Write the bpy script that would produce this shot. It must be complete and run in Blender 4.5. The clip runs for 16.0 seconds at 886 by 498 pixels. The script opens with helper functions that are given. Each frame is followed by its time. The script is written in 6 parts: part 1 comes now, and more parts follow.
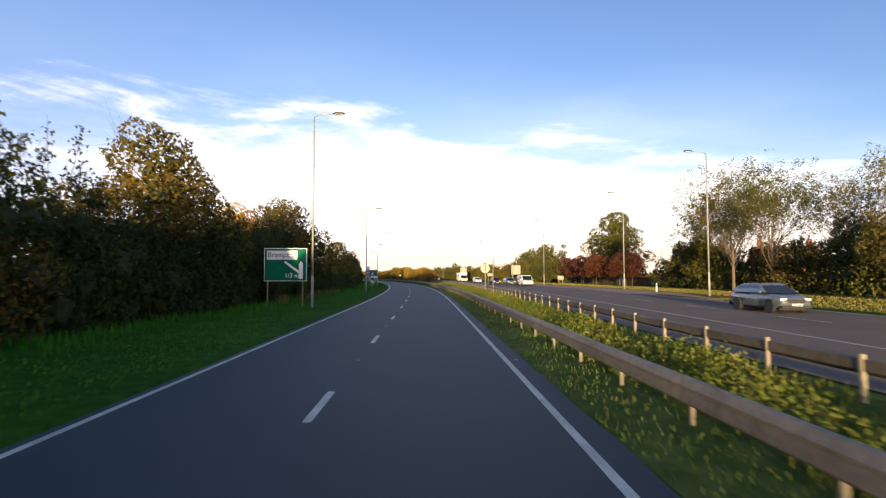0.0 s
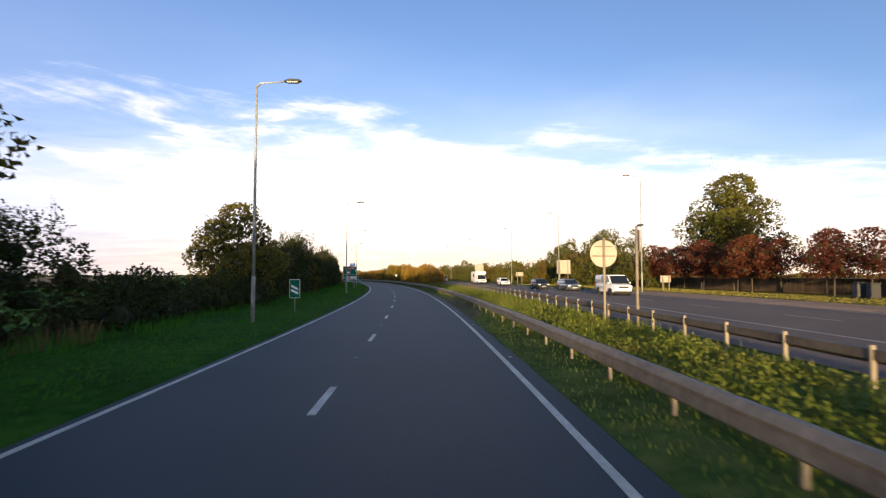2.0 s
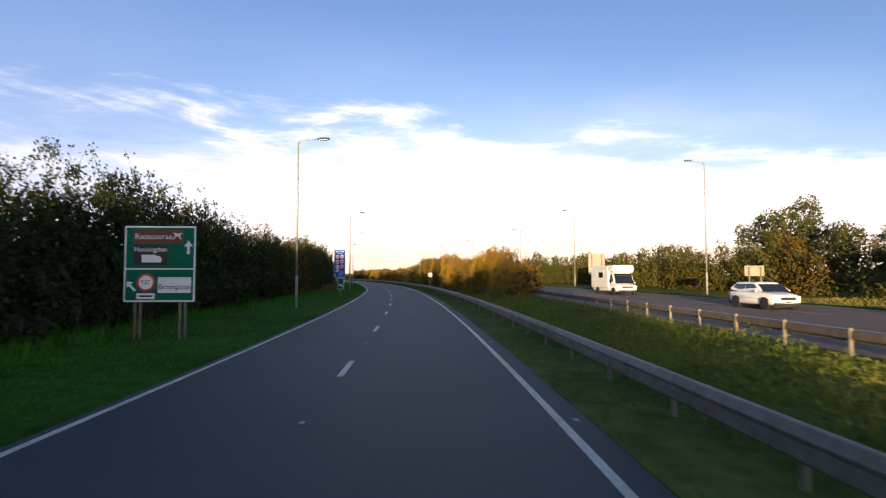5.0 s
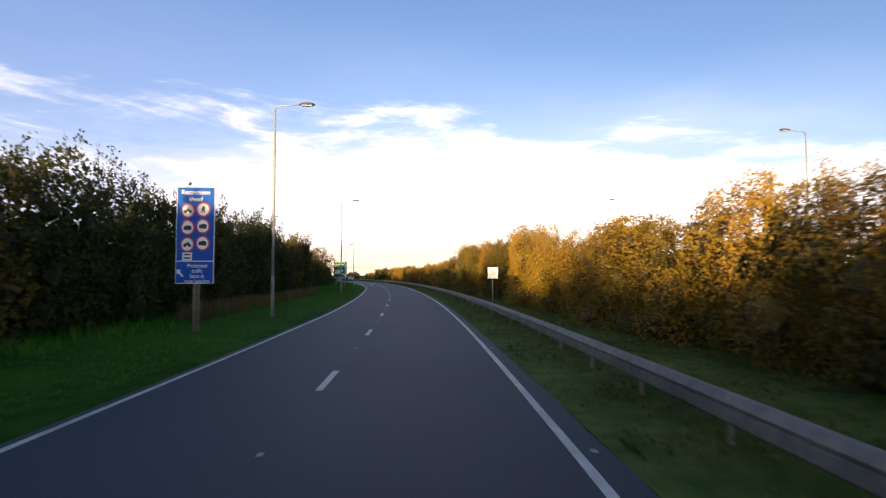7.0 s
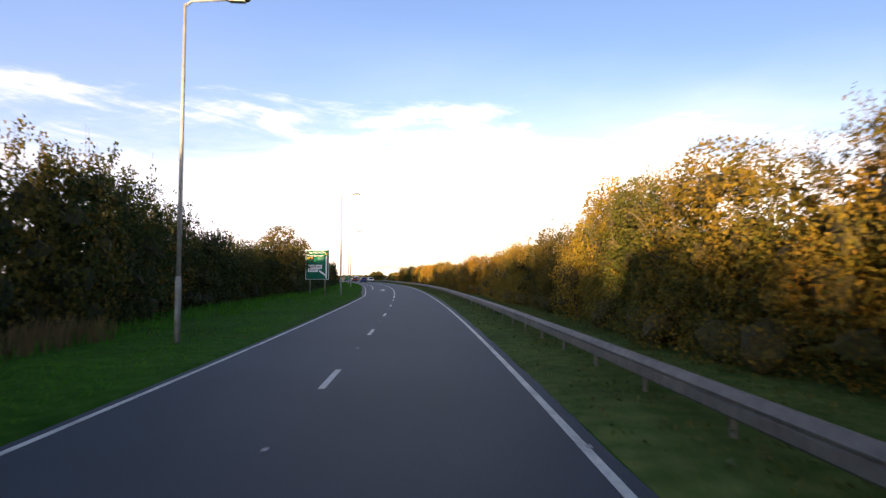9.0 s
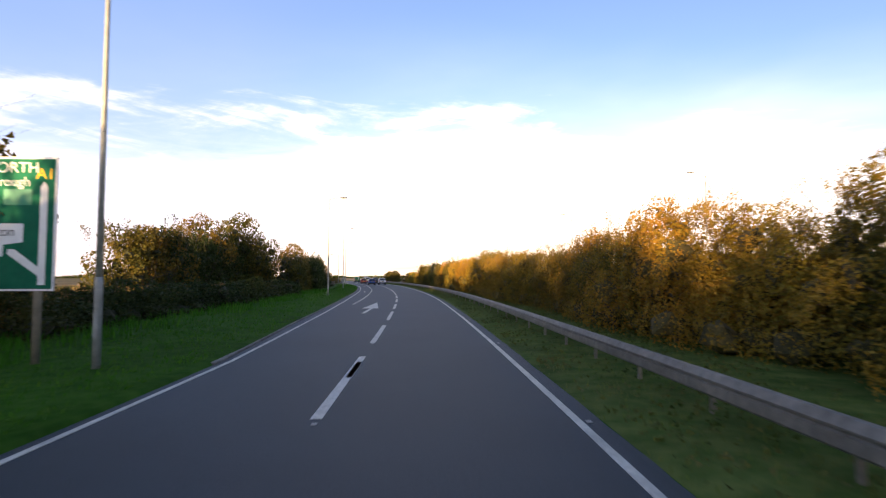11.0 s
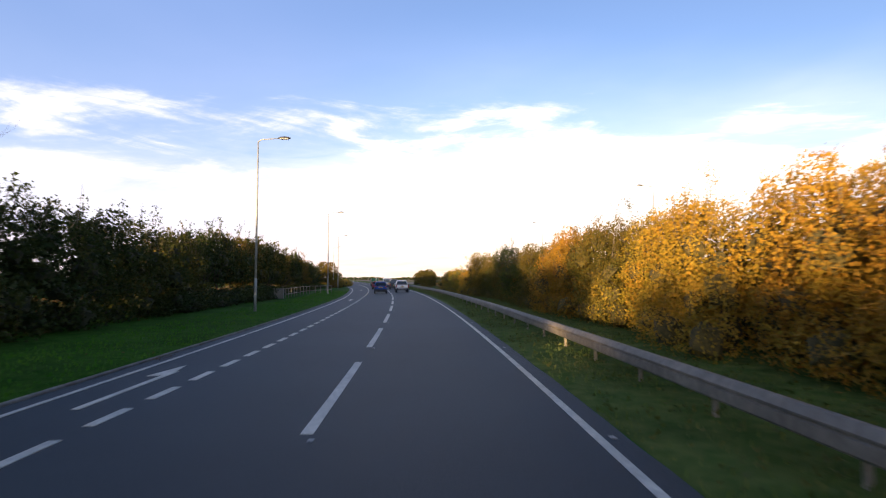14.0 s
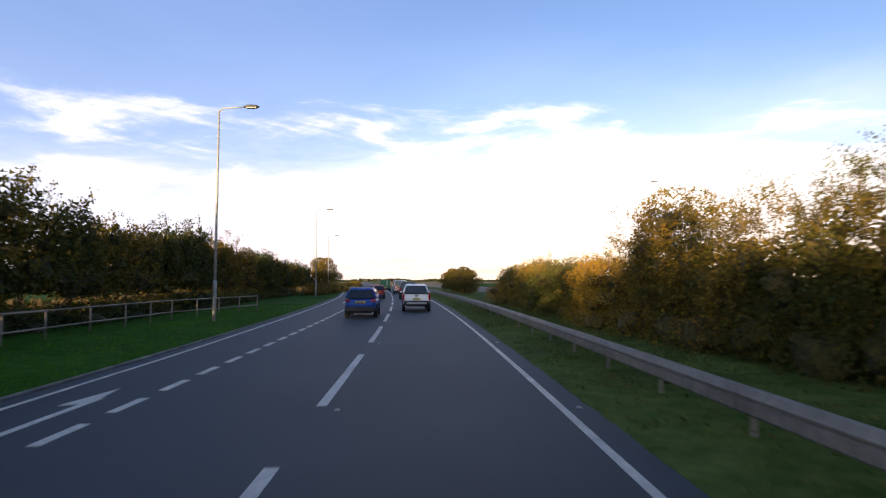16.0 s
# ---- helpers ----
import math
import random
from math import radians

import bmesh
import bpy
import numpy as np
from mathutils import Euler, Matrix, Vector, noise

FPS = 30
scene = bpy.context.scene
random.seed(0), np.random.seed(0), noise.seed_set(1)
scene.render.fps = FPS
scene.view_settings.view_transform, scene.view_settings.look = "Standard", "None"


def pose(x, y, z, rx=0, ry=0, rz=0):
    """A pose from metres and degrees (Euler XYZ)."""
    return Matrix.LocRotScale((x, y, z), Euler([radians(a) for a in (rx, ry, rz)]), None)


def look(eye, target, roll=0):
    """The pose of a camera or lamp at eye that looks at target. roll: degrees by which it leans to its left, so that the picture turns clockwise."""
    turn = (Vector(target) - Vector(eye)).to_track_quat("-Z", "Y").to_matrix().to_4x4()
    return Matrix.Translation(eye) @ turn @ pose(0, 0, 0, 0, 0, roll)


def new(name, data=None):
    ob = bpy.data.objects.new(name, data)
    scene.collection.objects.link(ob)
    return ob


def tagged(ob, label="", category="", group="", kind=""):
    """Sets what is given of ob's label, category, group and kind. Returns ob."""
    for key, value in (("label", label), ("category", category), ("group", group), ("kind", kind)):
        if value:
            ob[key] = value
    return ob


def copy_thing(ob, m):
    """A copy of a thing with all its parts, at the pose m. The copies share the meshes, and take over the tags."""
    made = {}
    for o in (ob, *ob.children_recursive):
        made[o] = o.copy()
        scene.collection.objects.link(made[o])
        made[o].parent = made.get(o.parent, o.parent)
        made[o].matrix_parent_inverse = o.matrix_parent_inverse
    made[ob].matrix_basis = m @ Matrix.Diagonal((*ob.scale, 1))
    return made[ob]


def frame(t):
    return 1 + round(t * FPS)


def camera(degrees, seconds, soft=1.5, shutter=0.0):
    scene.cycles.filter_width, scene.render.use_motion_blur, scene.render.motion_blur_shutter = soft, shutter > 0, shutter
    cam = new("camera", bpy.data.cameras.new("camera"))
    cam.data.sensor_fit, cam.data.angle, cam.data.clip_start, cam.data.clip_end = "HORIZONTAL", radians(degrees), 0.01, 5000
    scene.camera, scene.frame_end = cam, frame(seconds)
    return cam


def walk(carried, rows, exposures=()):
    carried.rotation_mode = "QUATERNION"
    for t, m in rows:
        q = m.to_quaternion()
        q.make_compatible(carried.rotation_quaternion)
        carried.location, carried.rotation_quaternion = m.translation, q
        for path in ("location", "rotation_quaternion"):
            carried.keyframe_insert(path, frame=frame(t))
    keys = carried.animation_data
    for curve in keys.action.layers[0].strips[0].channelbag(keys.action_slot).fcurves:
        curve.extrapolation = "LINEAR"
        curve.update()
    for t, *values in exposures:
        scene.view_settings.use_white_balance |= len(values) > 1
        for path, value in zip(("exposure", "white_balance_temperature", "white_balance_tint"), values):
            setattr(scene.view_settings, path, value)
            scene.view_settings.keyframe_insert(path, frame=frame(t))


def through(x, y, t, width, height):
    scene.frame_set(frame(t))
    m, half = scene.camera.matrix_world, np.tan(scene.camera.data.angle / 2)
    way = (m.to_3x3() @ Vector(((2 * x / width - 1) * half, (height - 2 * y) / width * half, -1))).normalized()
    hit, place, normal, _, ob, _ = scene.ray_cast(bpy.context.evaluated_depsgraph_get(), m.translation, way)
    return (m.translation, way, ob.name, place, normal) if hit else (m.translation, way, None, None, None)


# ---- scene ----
# ---------------------------------------------------------------- the line of the road
# Road coordinates: s metres along the lane divider, d metres to its right.
HEADINGS = ((-120, 1.6), (0, 1.6), (33, 1.7), (45, 2.0), (56, 2.7), (67, 3.4), (79, 4.2), (91, 5.0), (148, 9.4), (160, 10.3),
            (171, 11.2), (182, 12.1), (193, 13.0), (205, 13.8), (216, 14.6), (227, 15.3), (282, 18.4), (291, 19.1),
            (302, 19.9), (323, 21.5), (345, 23.1), (356, 23.8), (400, 26.9), (470, 30.4), (560, 31.4), (900, 31.4))
S0, S1 = -120, 900


def road_table():
    """The divider's places and headings at every metre."""
    ss = np.arange(S0, S1 + 1.0)
    hs = np.interp(ss, [p[0] for p in HEADINGS], [p[1] for p in HEADINGS])
    for _ in range(3):
        hs = np.convolve(np.pad(hs, 6, mode="edge"), np.ones(13) / 13, mode="valid")
    a = np.radians(hs)
    xs = np.concatenate(([0], np.cumsum(-np.sin((a[1:] + a[:-1]) / 2))))
    ys = np.concatenate(([0], np.cumsum(np.cos((a[1:] + a[:-1]) / 2))))
    return ss, hs, xs - np.interp(0, ss, xs), ys - np.interp(0, ss, ys)


RS, RH, RX, RY = road_table()


def heading(s):
    """Degrees to the left of north at s."""
    return float(np.interp(s, RS, RH))


def at(s, d=0.0, z=0.0):
    """The world place of road coordinates."""
    a = radians(heading(s))
    return Vector((float(np.interp(s, RS, RX)) + d * math.cos(a), float(np.interp(s, RS, RY)) + d * math.sin(a), z))


def stand(s, d, z=0.0, turn=0.0):
    """A pose at road coordinates, its y axis along the road, turned left by so many degrees."""
    p = at(s, d, z)
    return pose(p.x, p.y, p.z, 0, 0, heading(s) + turn)


# ---------------------------------------------------------------- camera
cam = camera(79.0, 16.0, soft=1.2, shutter=0.14)
EYE = 2.05
# seconds, s, d, yaw, pitch, roll
WALK = (
    (0.0, 0.0, 1.70, 0.0, 2.88, 0.0), (0.5, 11.1, 1.70, 0.0, 2.88, 0.0), (1.0, 22.2, 1.70, 0.0, 2.88, 0.0), (1.5, 33.3, 1.66, 0.15, 2.88, 0.0),
    (2.0, 44.6, 1.69, 0.45, 2.88, 0.0), (2.5, 56.0, 1.70, 1.15, 2.88, 0.0), (3.0, 67.4, 1.64, 1.85, 2.88, 0.0), (3.5, 79.0, 1.7, 2.55, 2.88, 0.0),
    (4.0, 90.3, 1.74, 3.4, 2.88, 0.0), (5.3, 120.6, 1.72, 5.7, 2.88, 0.0), (6.5, 148.4, 1.82, 7.8, 2.88, 0.0), (7.0, 159.9, 1.9, 8.8, 2.88, 0.0),
    (7.5, 171.3, 1.9, 9.6, 2.88, 0.0), (8.0, 182.5, 1.98, 10.6, 2.88, 0.0), (8.5, 193.6, 1.97, 11.5, 2.90, 0.0), (9.0, 204.7, 1.92, 12.4, 2.92, 0.0),
    (9.5, 215.75, 1.82, 13.1, 2.93, 0.0), (10.0, 226.7, 1.73, 13.8, 2.95, 0.0), (11.3, 255.1, 1.5, 15.2, 2.98, 0.0), (12.5, 280.8, 1.43, 16.6, 3.00, 0.0),
    (13.0, 291.3, 1.5, 17.4, 3.04, 0.0), (13.5, 301.65, 1.48, 18.3, 3.09, 0.0), (14.0, 312.25, 1.46, 19.2, 3.14, 0.0), (14.5, 322.95, 1.45, 19.9, 3.19, 0.0),
    (15.0, 333.7, 1.46, 20.8, 3.24, 0.0), (15.5, 344.5, 1.4, 21.5, 3.28, 0.0), (16.0, 355.55, 1.37, 22.1, 3.32, 0.0),
)
rows = []
for t, s, d, yaw, pitch, roll in WALK:
    p = at(s, d)
    rows.append((t, pose(p.x, p.y, EYE, 90 + pitch, roll, yaw)))
walk(cam, rows, exposures=(
    (0.0, 1.18, 6700, 8.0), (1.4, 1.18, 6700, 8.0), (2.0, 1.09, 6700, 8.0), (2.5, 1.01, 6700, 8.0), (4.2, 1.06, 6750, 8.5), (6.4, 1.08, 6950, 10.0), (7.5, 1.24, 7150, 11.5),
    (8.8, 1.50, 7450, 13.0), (10.2, 1.70, 7600, 14.0), (12.4, 1.40, 7300, 12.5), (16.0, 1.36, 7150, 12.0)))


# ---------------------------------------------------------------- sky and sun
SUN_ELEVATION, SUN_AZIMUTH = 3.1, -6.0  # the light travels ahead along the first heading, this much to the left


def make_world():
    world = bpy.data.worlds.new("sky")
    scene.world = world
    world.use_nodes = True
    nt = world.node_tree
    nt.nodes.clear()
    n = nt.nodes.new

    def m(op, a, b=None, c=None):
        k = n("ShaderNodeMath")
        k.operation = op
        for i, v in enumerate((a, b, c)):
            if v is None:
                continue
            if isinstance(v, (int, float)):
                k.inputs[i].default_value = v
            else:
                nt.links.new(v, k.inputs[i])
        return k.outputs[0]

    def ramp(v, lo, hi):
        k = n("ShaderNodeMapRange")
        k.interpolation_type = "SMOOTHSTEP"
        nt.links.new(v, k.inputs[0])
        k.inputs[1].default_value, k.inputs[2].default_value = min(lo, hi), max(lo, hi)
        return k.outputs[0] if lo < hi else m("SUBTRACT", 1.0, k.outputs[0])

    sky = n("ShaderNodeTexSky")
    sky.sky_type = "NISHITA"
    sky.sun_disc = False
    sky.sun_elevation = radians(SUN_ELEVATION + 7.6)
    sky.sun_rotation = radians(180 + SUN_AZIMUTH)
    sky.air_density, sky.dust_density, sky.ozone_density = 1.0, 0.6, 2.0
    coord = n("ShaderNodeTexCoord")
    split = n("ShaderNodeSeparateXYZ")
    nt.links.new(coord.outputs["Generated"], split.inputs[0])
    x, y, z = split.outputs
    elev = m("MULTIPLY", m("ARCSINE", z), 57.2958)
    az = m("MULTIPLY", m("ARCTAN2", m("MULTIPLY", x, -1), y), 57.2958)
    # flat cloud layer seen in perspective
    flat = m("ADD", m("MAXIMUM", z, 0.0), 0.09)
    comb = n("ShaderNodeCombineXYZ")
    nt.links.new(m("DIVIDE", x, flat), comb.inputs[0])
    nt.links.new(m("DIVIDE", y, flat), comb.inputs[1])

    def noise_at(scale, detail, rough, stretch=(1, 1, 1), distort=0.0, turn=0.0):
        mp = n("ShaderNodeMapping")
        mp.inputs["Scale"].default_value = stretch
        mp.inputs["Rotation"].default_value = (0, 0, radians(turn))
        nt.links.new(comb.outputs[0], mp.inputs[0])
        k = n("ShaderNodeTexNoise")
        k.inputs["Scale"].default_value, k.inputs["Detail"].default_value = scale, detail
        k.inputs["Roughness"].default_value, k.inputs["Distortion"].default_value = rough, distort
        nt.links.new(mp.outputs[0], k.inputs[0])
        return k.outputs[0]

    wisps = noise_at(1.6, 9, 0.62, (1.0, 1.6, 1), 0.4, 12)
    broad = noise_at(0.55, 4, 0.5, (1.0, 1.3, 1), 0.2, 20)
    # long streaks that run down to the right
    lay = n("ShaderNodeCombineXYZ")
    nt.links.new(m("MULTIPLY", az, 0.055), lay.inputs[0])
    nt.links.new(m("MULTIPLY", m("SUBTRACT", elev, m("MULTIPLY", az, 0.06)), 0.30), lay.inputs[1])
    streak = n("ShaderNodeTexNoise")
    streak.inputs["Scale"].default_value, streak.inputs["Detail"].default_value = 1.15, 8.0
    streak.inputs["Roughness"].default_value, streak.inputs["Distortion"].default_value = 0.60, 0.5
    nt.links.new(lay.outputs[0], streak.inputs[0])
    streaks = streak.outputs[0]
    # the bank's upper edge, highest ahead to the left and lower towards the right
    top = m("SUBTRACT", m("ADD", 15.6, m("MULTIPLY", 0.17, m("MINIMUM", m("MAXIMUM", az, -60), 14))), m("MULTIPLY", 0.06, m("MAXIMUM", m("SUBTRACT", az, 20), 0)))
    depth = m("SUBTRACT", top, elev)
    bank = ramp(m("ADD", depth, m("ADD", m("MULTIPLY", m("SUBTRACT", wisps, 0.5), 9), m("MULTIPLY", m("SUBTRACT", streaks, 0.5), 14))), -1.0, 4.5)
    left = ramp(az, -4, 16)
    # towards the left the upper part of the bank breaks into streaks, the lower part stays closed
    open_sky = m("MULTIPLY", left, ramp(depth, 12.5, 3.0))
    gaps = m("ADD", 0.16, m("MULTIPLY", 0.84, ramp(m("ADD", streaks, m("MULTIPLY", m("SUBTRACT", wisps, 0.5), 0.5)), 0.42, 0.66)))
    holes = m("SUBTRACT", 1.0, m("MULTIPLY", open_sky, m("SUBTRACT", 1.0, gaps)))
    ahead = ramp(m("MULTIPLY", y, 1.0), -0.45, 0.35)
    cover = m("MULTIPLY", m("MULTIPLY", bank, holes), ahead)
    veil = m("MULTIPLY", m("MULTIPLY", ramp(m("ADD", depth, m("MULTIPLY", m("SUBTRACT", broad, 0.5), 16)), -9, 5), m("ADD", 0.14, m("MULTIPLY", 0.20, ramp(az, 14, -12)))), ahead)
    cover = m("MINIMUM", m("ADD", cover, veil), 1.0)

    tint = n("ShaderNodeMix")
    tint.data_type = "RGBA"
    tint.inputs[6].default_value, tint.inputs[7].default_value = CLOUD_LOW, CLOUD_HIGH
    nt.links.new(ramp(elev, 0.5, 7), tint.inputs[0])
    body = n("ShaderNodeMix")
    body.data_type, body.blend_type = "RGBA", "MULTIPLY"
    body.inputs[0].default_value = 1
    nt.links.new(tint.outputs[2], body.inputs[6])
    shade = m("ADD", 0.42, m("MULTIPLY", 1.15, m("ADD", m("MULTIPLY", wisps, 0.5), m("MULTIPLY", broad, 0.5))))
    nt.links.new(shade, body.inputs[7])
    scaled = n("ShaderNodeMix")
    scaled.data_type, scaled.blend_type = "RGBA", "MULTIPLY"
    scaled.inputs[0].default_value = 1
    nt.links.new(sky.outputs[0], scaled.inputs[6])
    scaled.inputs[7].default_value = SKY_GAIN
    mix = n("ShaderNodeMix")
    mix.data_type = "RGBA"
    nt.links.new(cover, mix.inputs[0])
    nt.links.new(scaled.outputs[2], mix.inputs[6])
    nt.links.new(body.outputs[2], mix.inputs[7])
    # thin grey cloud over the left of the sky
    haze = n("ShaderNodeMix")
    haze.data_type = "RGBA"
    nt.links.new(m("MULTIPLY", m("MULTIPLY", ramp(az, 8, 46), ahead), m("ADD", 0.22, m("MULTIPLY", broad, 0.5))), haze.inputs[0])
    nt.links.new(mix.outputs[2], haze.inputs[6])
    haze.inputs[7].default_value = (2.0, 3.2, 6.6, 1)
    back = n("ShaderNodeBackground")
    back.inputs[1].default_value = 0.062
    nt.links.new(haze.outputs[2], back.inputs[0])
    out = n("ShaderNodeOutputWorld")
    nt.links.new(back.outputs[0], out.inputs[0])


SKY_GAIN = (1.37, 1.41, 1.78, 1)
CLOUD_LOW, CLOUD_HIGH = (10.8, 8.4, 6.6, 1), (11.5, 10.9, 11.2, 1)
make_world()

sun = new("sun", bpy.data.lights.new("sun", "SUN"))
sun.data.energy, sun.data.angle, sun.data.color = 5.0, radians(0.6), (1.0, 0.73, 0.41)
a, e = radians(SUN_AZIMUTH), radians(SUN_ELEVATION)
sun.matrix_world = look((0, 0, 60), (-math.sin(a) * math.cos(e), math.cos(a) * math.cos(e), 60 - math.sin(e)))


# ---------------------------------------------------------------- materials
def surface(name, c1, c2, scale=3.0, rough=0.7, metal=0.0, bump=0.0, bump_scale=40.0, wear=0.25, wear_scale=0.35, vary=0.0, coat=0.0, spread=0.15, spec=0.5):
    """A two-colour surface: grain by a fine noise, stains by a broad one, vary: brightness by the object."""
    mat = bpy.data.materials.new(name)
    mat.use_nodes = True
    nt = mat.node_tree
    p = nt.nodes["Principled BSDF"]
    coord = nt.nodes.new("ShaderNodeTexCoord")

    def tex(sc, detail=6.0, r=0.6):
        k = nt.nodes.new("ShaderNodeTexNoise")
        k.inputs["Scale"].default_value, k.inputs["Detail"].default_value, k.inputs["Roughness"].default_value = sc, detail, r
        nt.links.new(coord.outputs["Object"], k.inputs[0])
        return k.outputs[0]

    def rng(v, lo, hi, a=0.0, b=1.0):
        k = nt.nodes.new("ShaderNodeMapRange")
        nt.links.new(v, k.inputs[0])
        for i, q in enumerate((lo, hi, a, b)):
            k.inputs[1 + i].default_value = q
        return k.outputs[0]

    def mixed(f, a, b, blend="MIX"):
        k = nt.nodes.new("ShaderNodeMix")
        k.data_type, k.blend_type = "RGBA", blend
        for i, v in ((0, f), (6, a), (7, b)):
            if isinstance(v, (int, float)):
                k.inputs[i].default_value = v
            elif isinstance(v, tuple):
                k.inputs[i].default_value = (*v, 1)
            else:
                nt.links.new(v, k.inputs[i])
        return k.outputs[2]

    grain = tex(scale)
    col = mixed(rng(grain, 0.5 - spread, 0.5 + spread), c1, c2)
    broad = tex(wear_scale, 4.0)
    col = mixed(rng(broad, 0.35, 0.68), col, mixed(1.0, col, (1 - wear,) * 3, "MULTIPLY"))
    if vary:
        info = nt.nodes.new("ShaderNodeObjectInfo")
        k = nt.nodes.new("ShaderNodeHueSaturation")
        nt.links.new(rng(info.outputs["Random"], 0, 1, 1 - vary, 1 + vary), k.inputs["Value"])
        nt.links.new(rng(info.outputs["Random"], 0, 1, 0.5 - vary * 0.06, 0.5 + vary * 0.06), k.inputs["Hue"])
        nt.links.new(col, k.inputs["Color"])
        col = k.outputs[0]
    nt.links.new(col, p.inputs["Base Color"])
    nt.links.new(rng(tex(scale * 2.3), 0.3, 0.7, max(rough - 0.08, 0.02), min(rough + 0.1, 1)), p.inputs["Roughness"])
    p.inputs["Metallic"].default_value = metal
    p.inputs["Specular IOR Level"].default_value = spec
    p.inputs["Coat Weight"].default_value = coat
    p.inputs["Coat Roughness"].default_value = 0.06
    if bump:
        b = nt.nodes.new("ShaderNodeBump")
        b.inputs["Strength"].default_value, b.inputs["Distance"].default_value = min(bump, 1), 0.02
        nt.links.new(tex(bump_scale, 8.0), b.inputs["Height"])
        nt.links.new(b.outputs[0], p.inputs["Normal"])
    return mat


def leaf_surface(name, c1, c2, c3, through=0.3, rough=0.6):
    """Leaves: each island its own shade between three colours, with light through them."""
    mat = bpy.data.materials.new(name)
    mat.use_nodes = True
    nt = mat.node_tree
    p = nt.nodes["Principled BSDF"]
    geo = nt.nodes.new("ShaderNodeNewGeometry")
    info = nt.nodes.new("ShaderNodeObjectInfo")
    coord = nt.nodes.new("ShaderNodeTexCoord")
    big = nt.nodes.new("ShaderNodeTexNoise")
    big.inputs["Scale"].default_value, big.inputs["Detail"].default_value = 0.55, 3.0
    nt.links.new(coord.outputs["Object"], big.inputs[0])
    add = nt.nodes.new("ShaderNodeMath")
    add.operation = "MULTIPLY_ADD"
    nt.links.new(geo.outputs["Random Per Island"], add.inputs[0])
    add.inputs[1].default_value = 0.44
    sub = nt.nodes.new("ShaderNodeMath")
    sub.operation = "MULTIPLY_ADD"
    nt.links.new(big.outputs[0], sub.inputs[0])
    sub.inputs[1].default_value = 1.4
    off = nt.nodes.new("ShaderNodeMath")
    off.operation = "MULTIPLY_ADD"
    nt.links.new(info.outputs["Random"], off.inputs[0])
    off.inputs[1].default_value, off.inputs[2].default_value = 0.5, -0.66
    nt.links.new(off.outputs[0], sub.inputs[2])
    nt.links.new(sub.outputs[0], add.inputs[2])
    r = nt.nodes.new("ShaderNodeValToRGB")
    r.color_ramp.elements[0].color, r.color_ramp.elements[1].color = (*c1, 1), (*c3, 1)
    mid = r.color_ramp.elements.new(0.5)
    mid.color = (*c2, 1)
    nt.links.new(add.outputs[0], r.inputs[0])
    nt.links.new(r.outputs[0], p.inputs["Base Color"])
    p.inputs["Roughness"].default_value = rough
    p.inputs["Specular IOR Level"].default_value = 0.10
    tr = nt.nodes.new("ShaderNodeBsdfTranslucent")
    nt.links.new(r.outputs[0], tr.inputs[0])
    mx = nt.nodes.new("ShaderNodeMixShader")
    mx.inputs[0].default_value = through
    nt.links.new(p.outputs[0], mx.inputs[1])
    nt.links.new(tr.outputs[0], mx.inputs[2])
    nt.links.new(mx.outputs[0], nt.nodes["Material Output"].inputs[0])
    return mat


def plain(name, c, rough=0.5, metal=0.0, glow=0.0, coat=0.0):
    mat = bpy.data.materials.new(name)
    mat.use_nodes = True
    p = mat.node_tree.nodes["Principled BSDF"]
    p.inputs["Base Color"].default_value = (*c, 1)
    p.inputs["Roughness"].default_value, p.inputs["Metallic"].default_value = rough, metal
    p.inputs["Coat Weight"].default_value = coat
    if glow:
        p.inputs["Emission Color"].default_value, p.inputs["Emission Strength"].default_value = (*c, 1), glow
    return mat


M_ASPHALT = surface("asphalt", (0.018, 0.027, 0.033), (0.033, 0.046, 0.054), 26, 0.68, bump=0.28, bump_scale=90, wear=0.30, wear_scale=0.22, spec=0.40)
# paler, browner copy of the asphalt: warm low sun put into its colour
M_ASPHALT_SUNLIT = surface("worn_sunlit_asphalt", (0.150, 0.110, 0.084), (0.225, 0.168, 0.128), 22, 0.88, bump=1.0, bump_scale=80, wear=0.2, wear_scale=0.2, spec=0.3)
M_LINE = surface("road_paint", (0.46, 0.43, 0.36), (0.68, 0.64, 0.54), 16, 0.6, bump=0.25, bump_scale=70, wear=0.35, wear_scale=1.2)
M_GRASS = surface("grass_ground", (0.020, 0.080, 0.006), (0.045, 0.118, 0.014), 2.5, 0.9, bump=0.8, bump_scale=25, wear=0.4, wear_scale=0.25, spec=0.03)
M_VERGE_DULL = surface("dull_verge", (0.062, 0.108, 0.022), (0.132, 0.162, 0.042), 2.2, 0.95, bump=0.8, bump_scale=25, wear=0.4, wear_scale=0.4, spec=0.03)
M_FIELD = surface("stubble_field", (0.20, 0.15, 0.07), (0.30, 0.22, 0.10), 0.4, 0.95, wear=0.3, wear_scale=0.02, spec=0.05)
M_LAYBY = surface("layby_gravel", (0.40, 0.25, 0.15), (0.54, 0.35, 0.215), 9, 0.95, bump=0.5, bump_scale=40, wear=0.25, wear_scale=0.5, spec=0.1)
# yellower and lighter than M_GRASS: the low sunlight is put into the colour
M_FAR_VERGE = surface("verge_sun_tinted", (0.12, 0.12, 0.022), (0.20, 0.175, 0.04), 1.6, 0.95, bump=0.8, bump_scale=25, wear=0.35, wear_scale=0.3, spec=0.03)
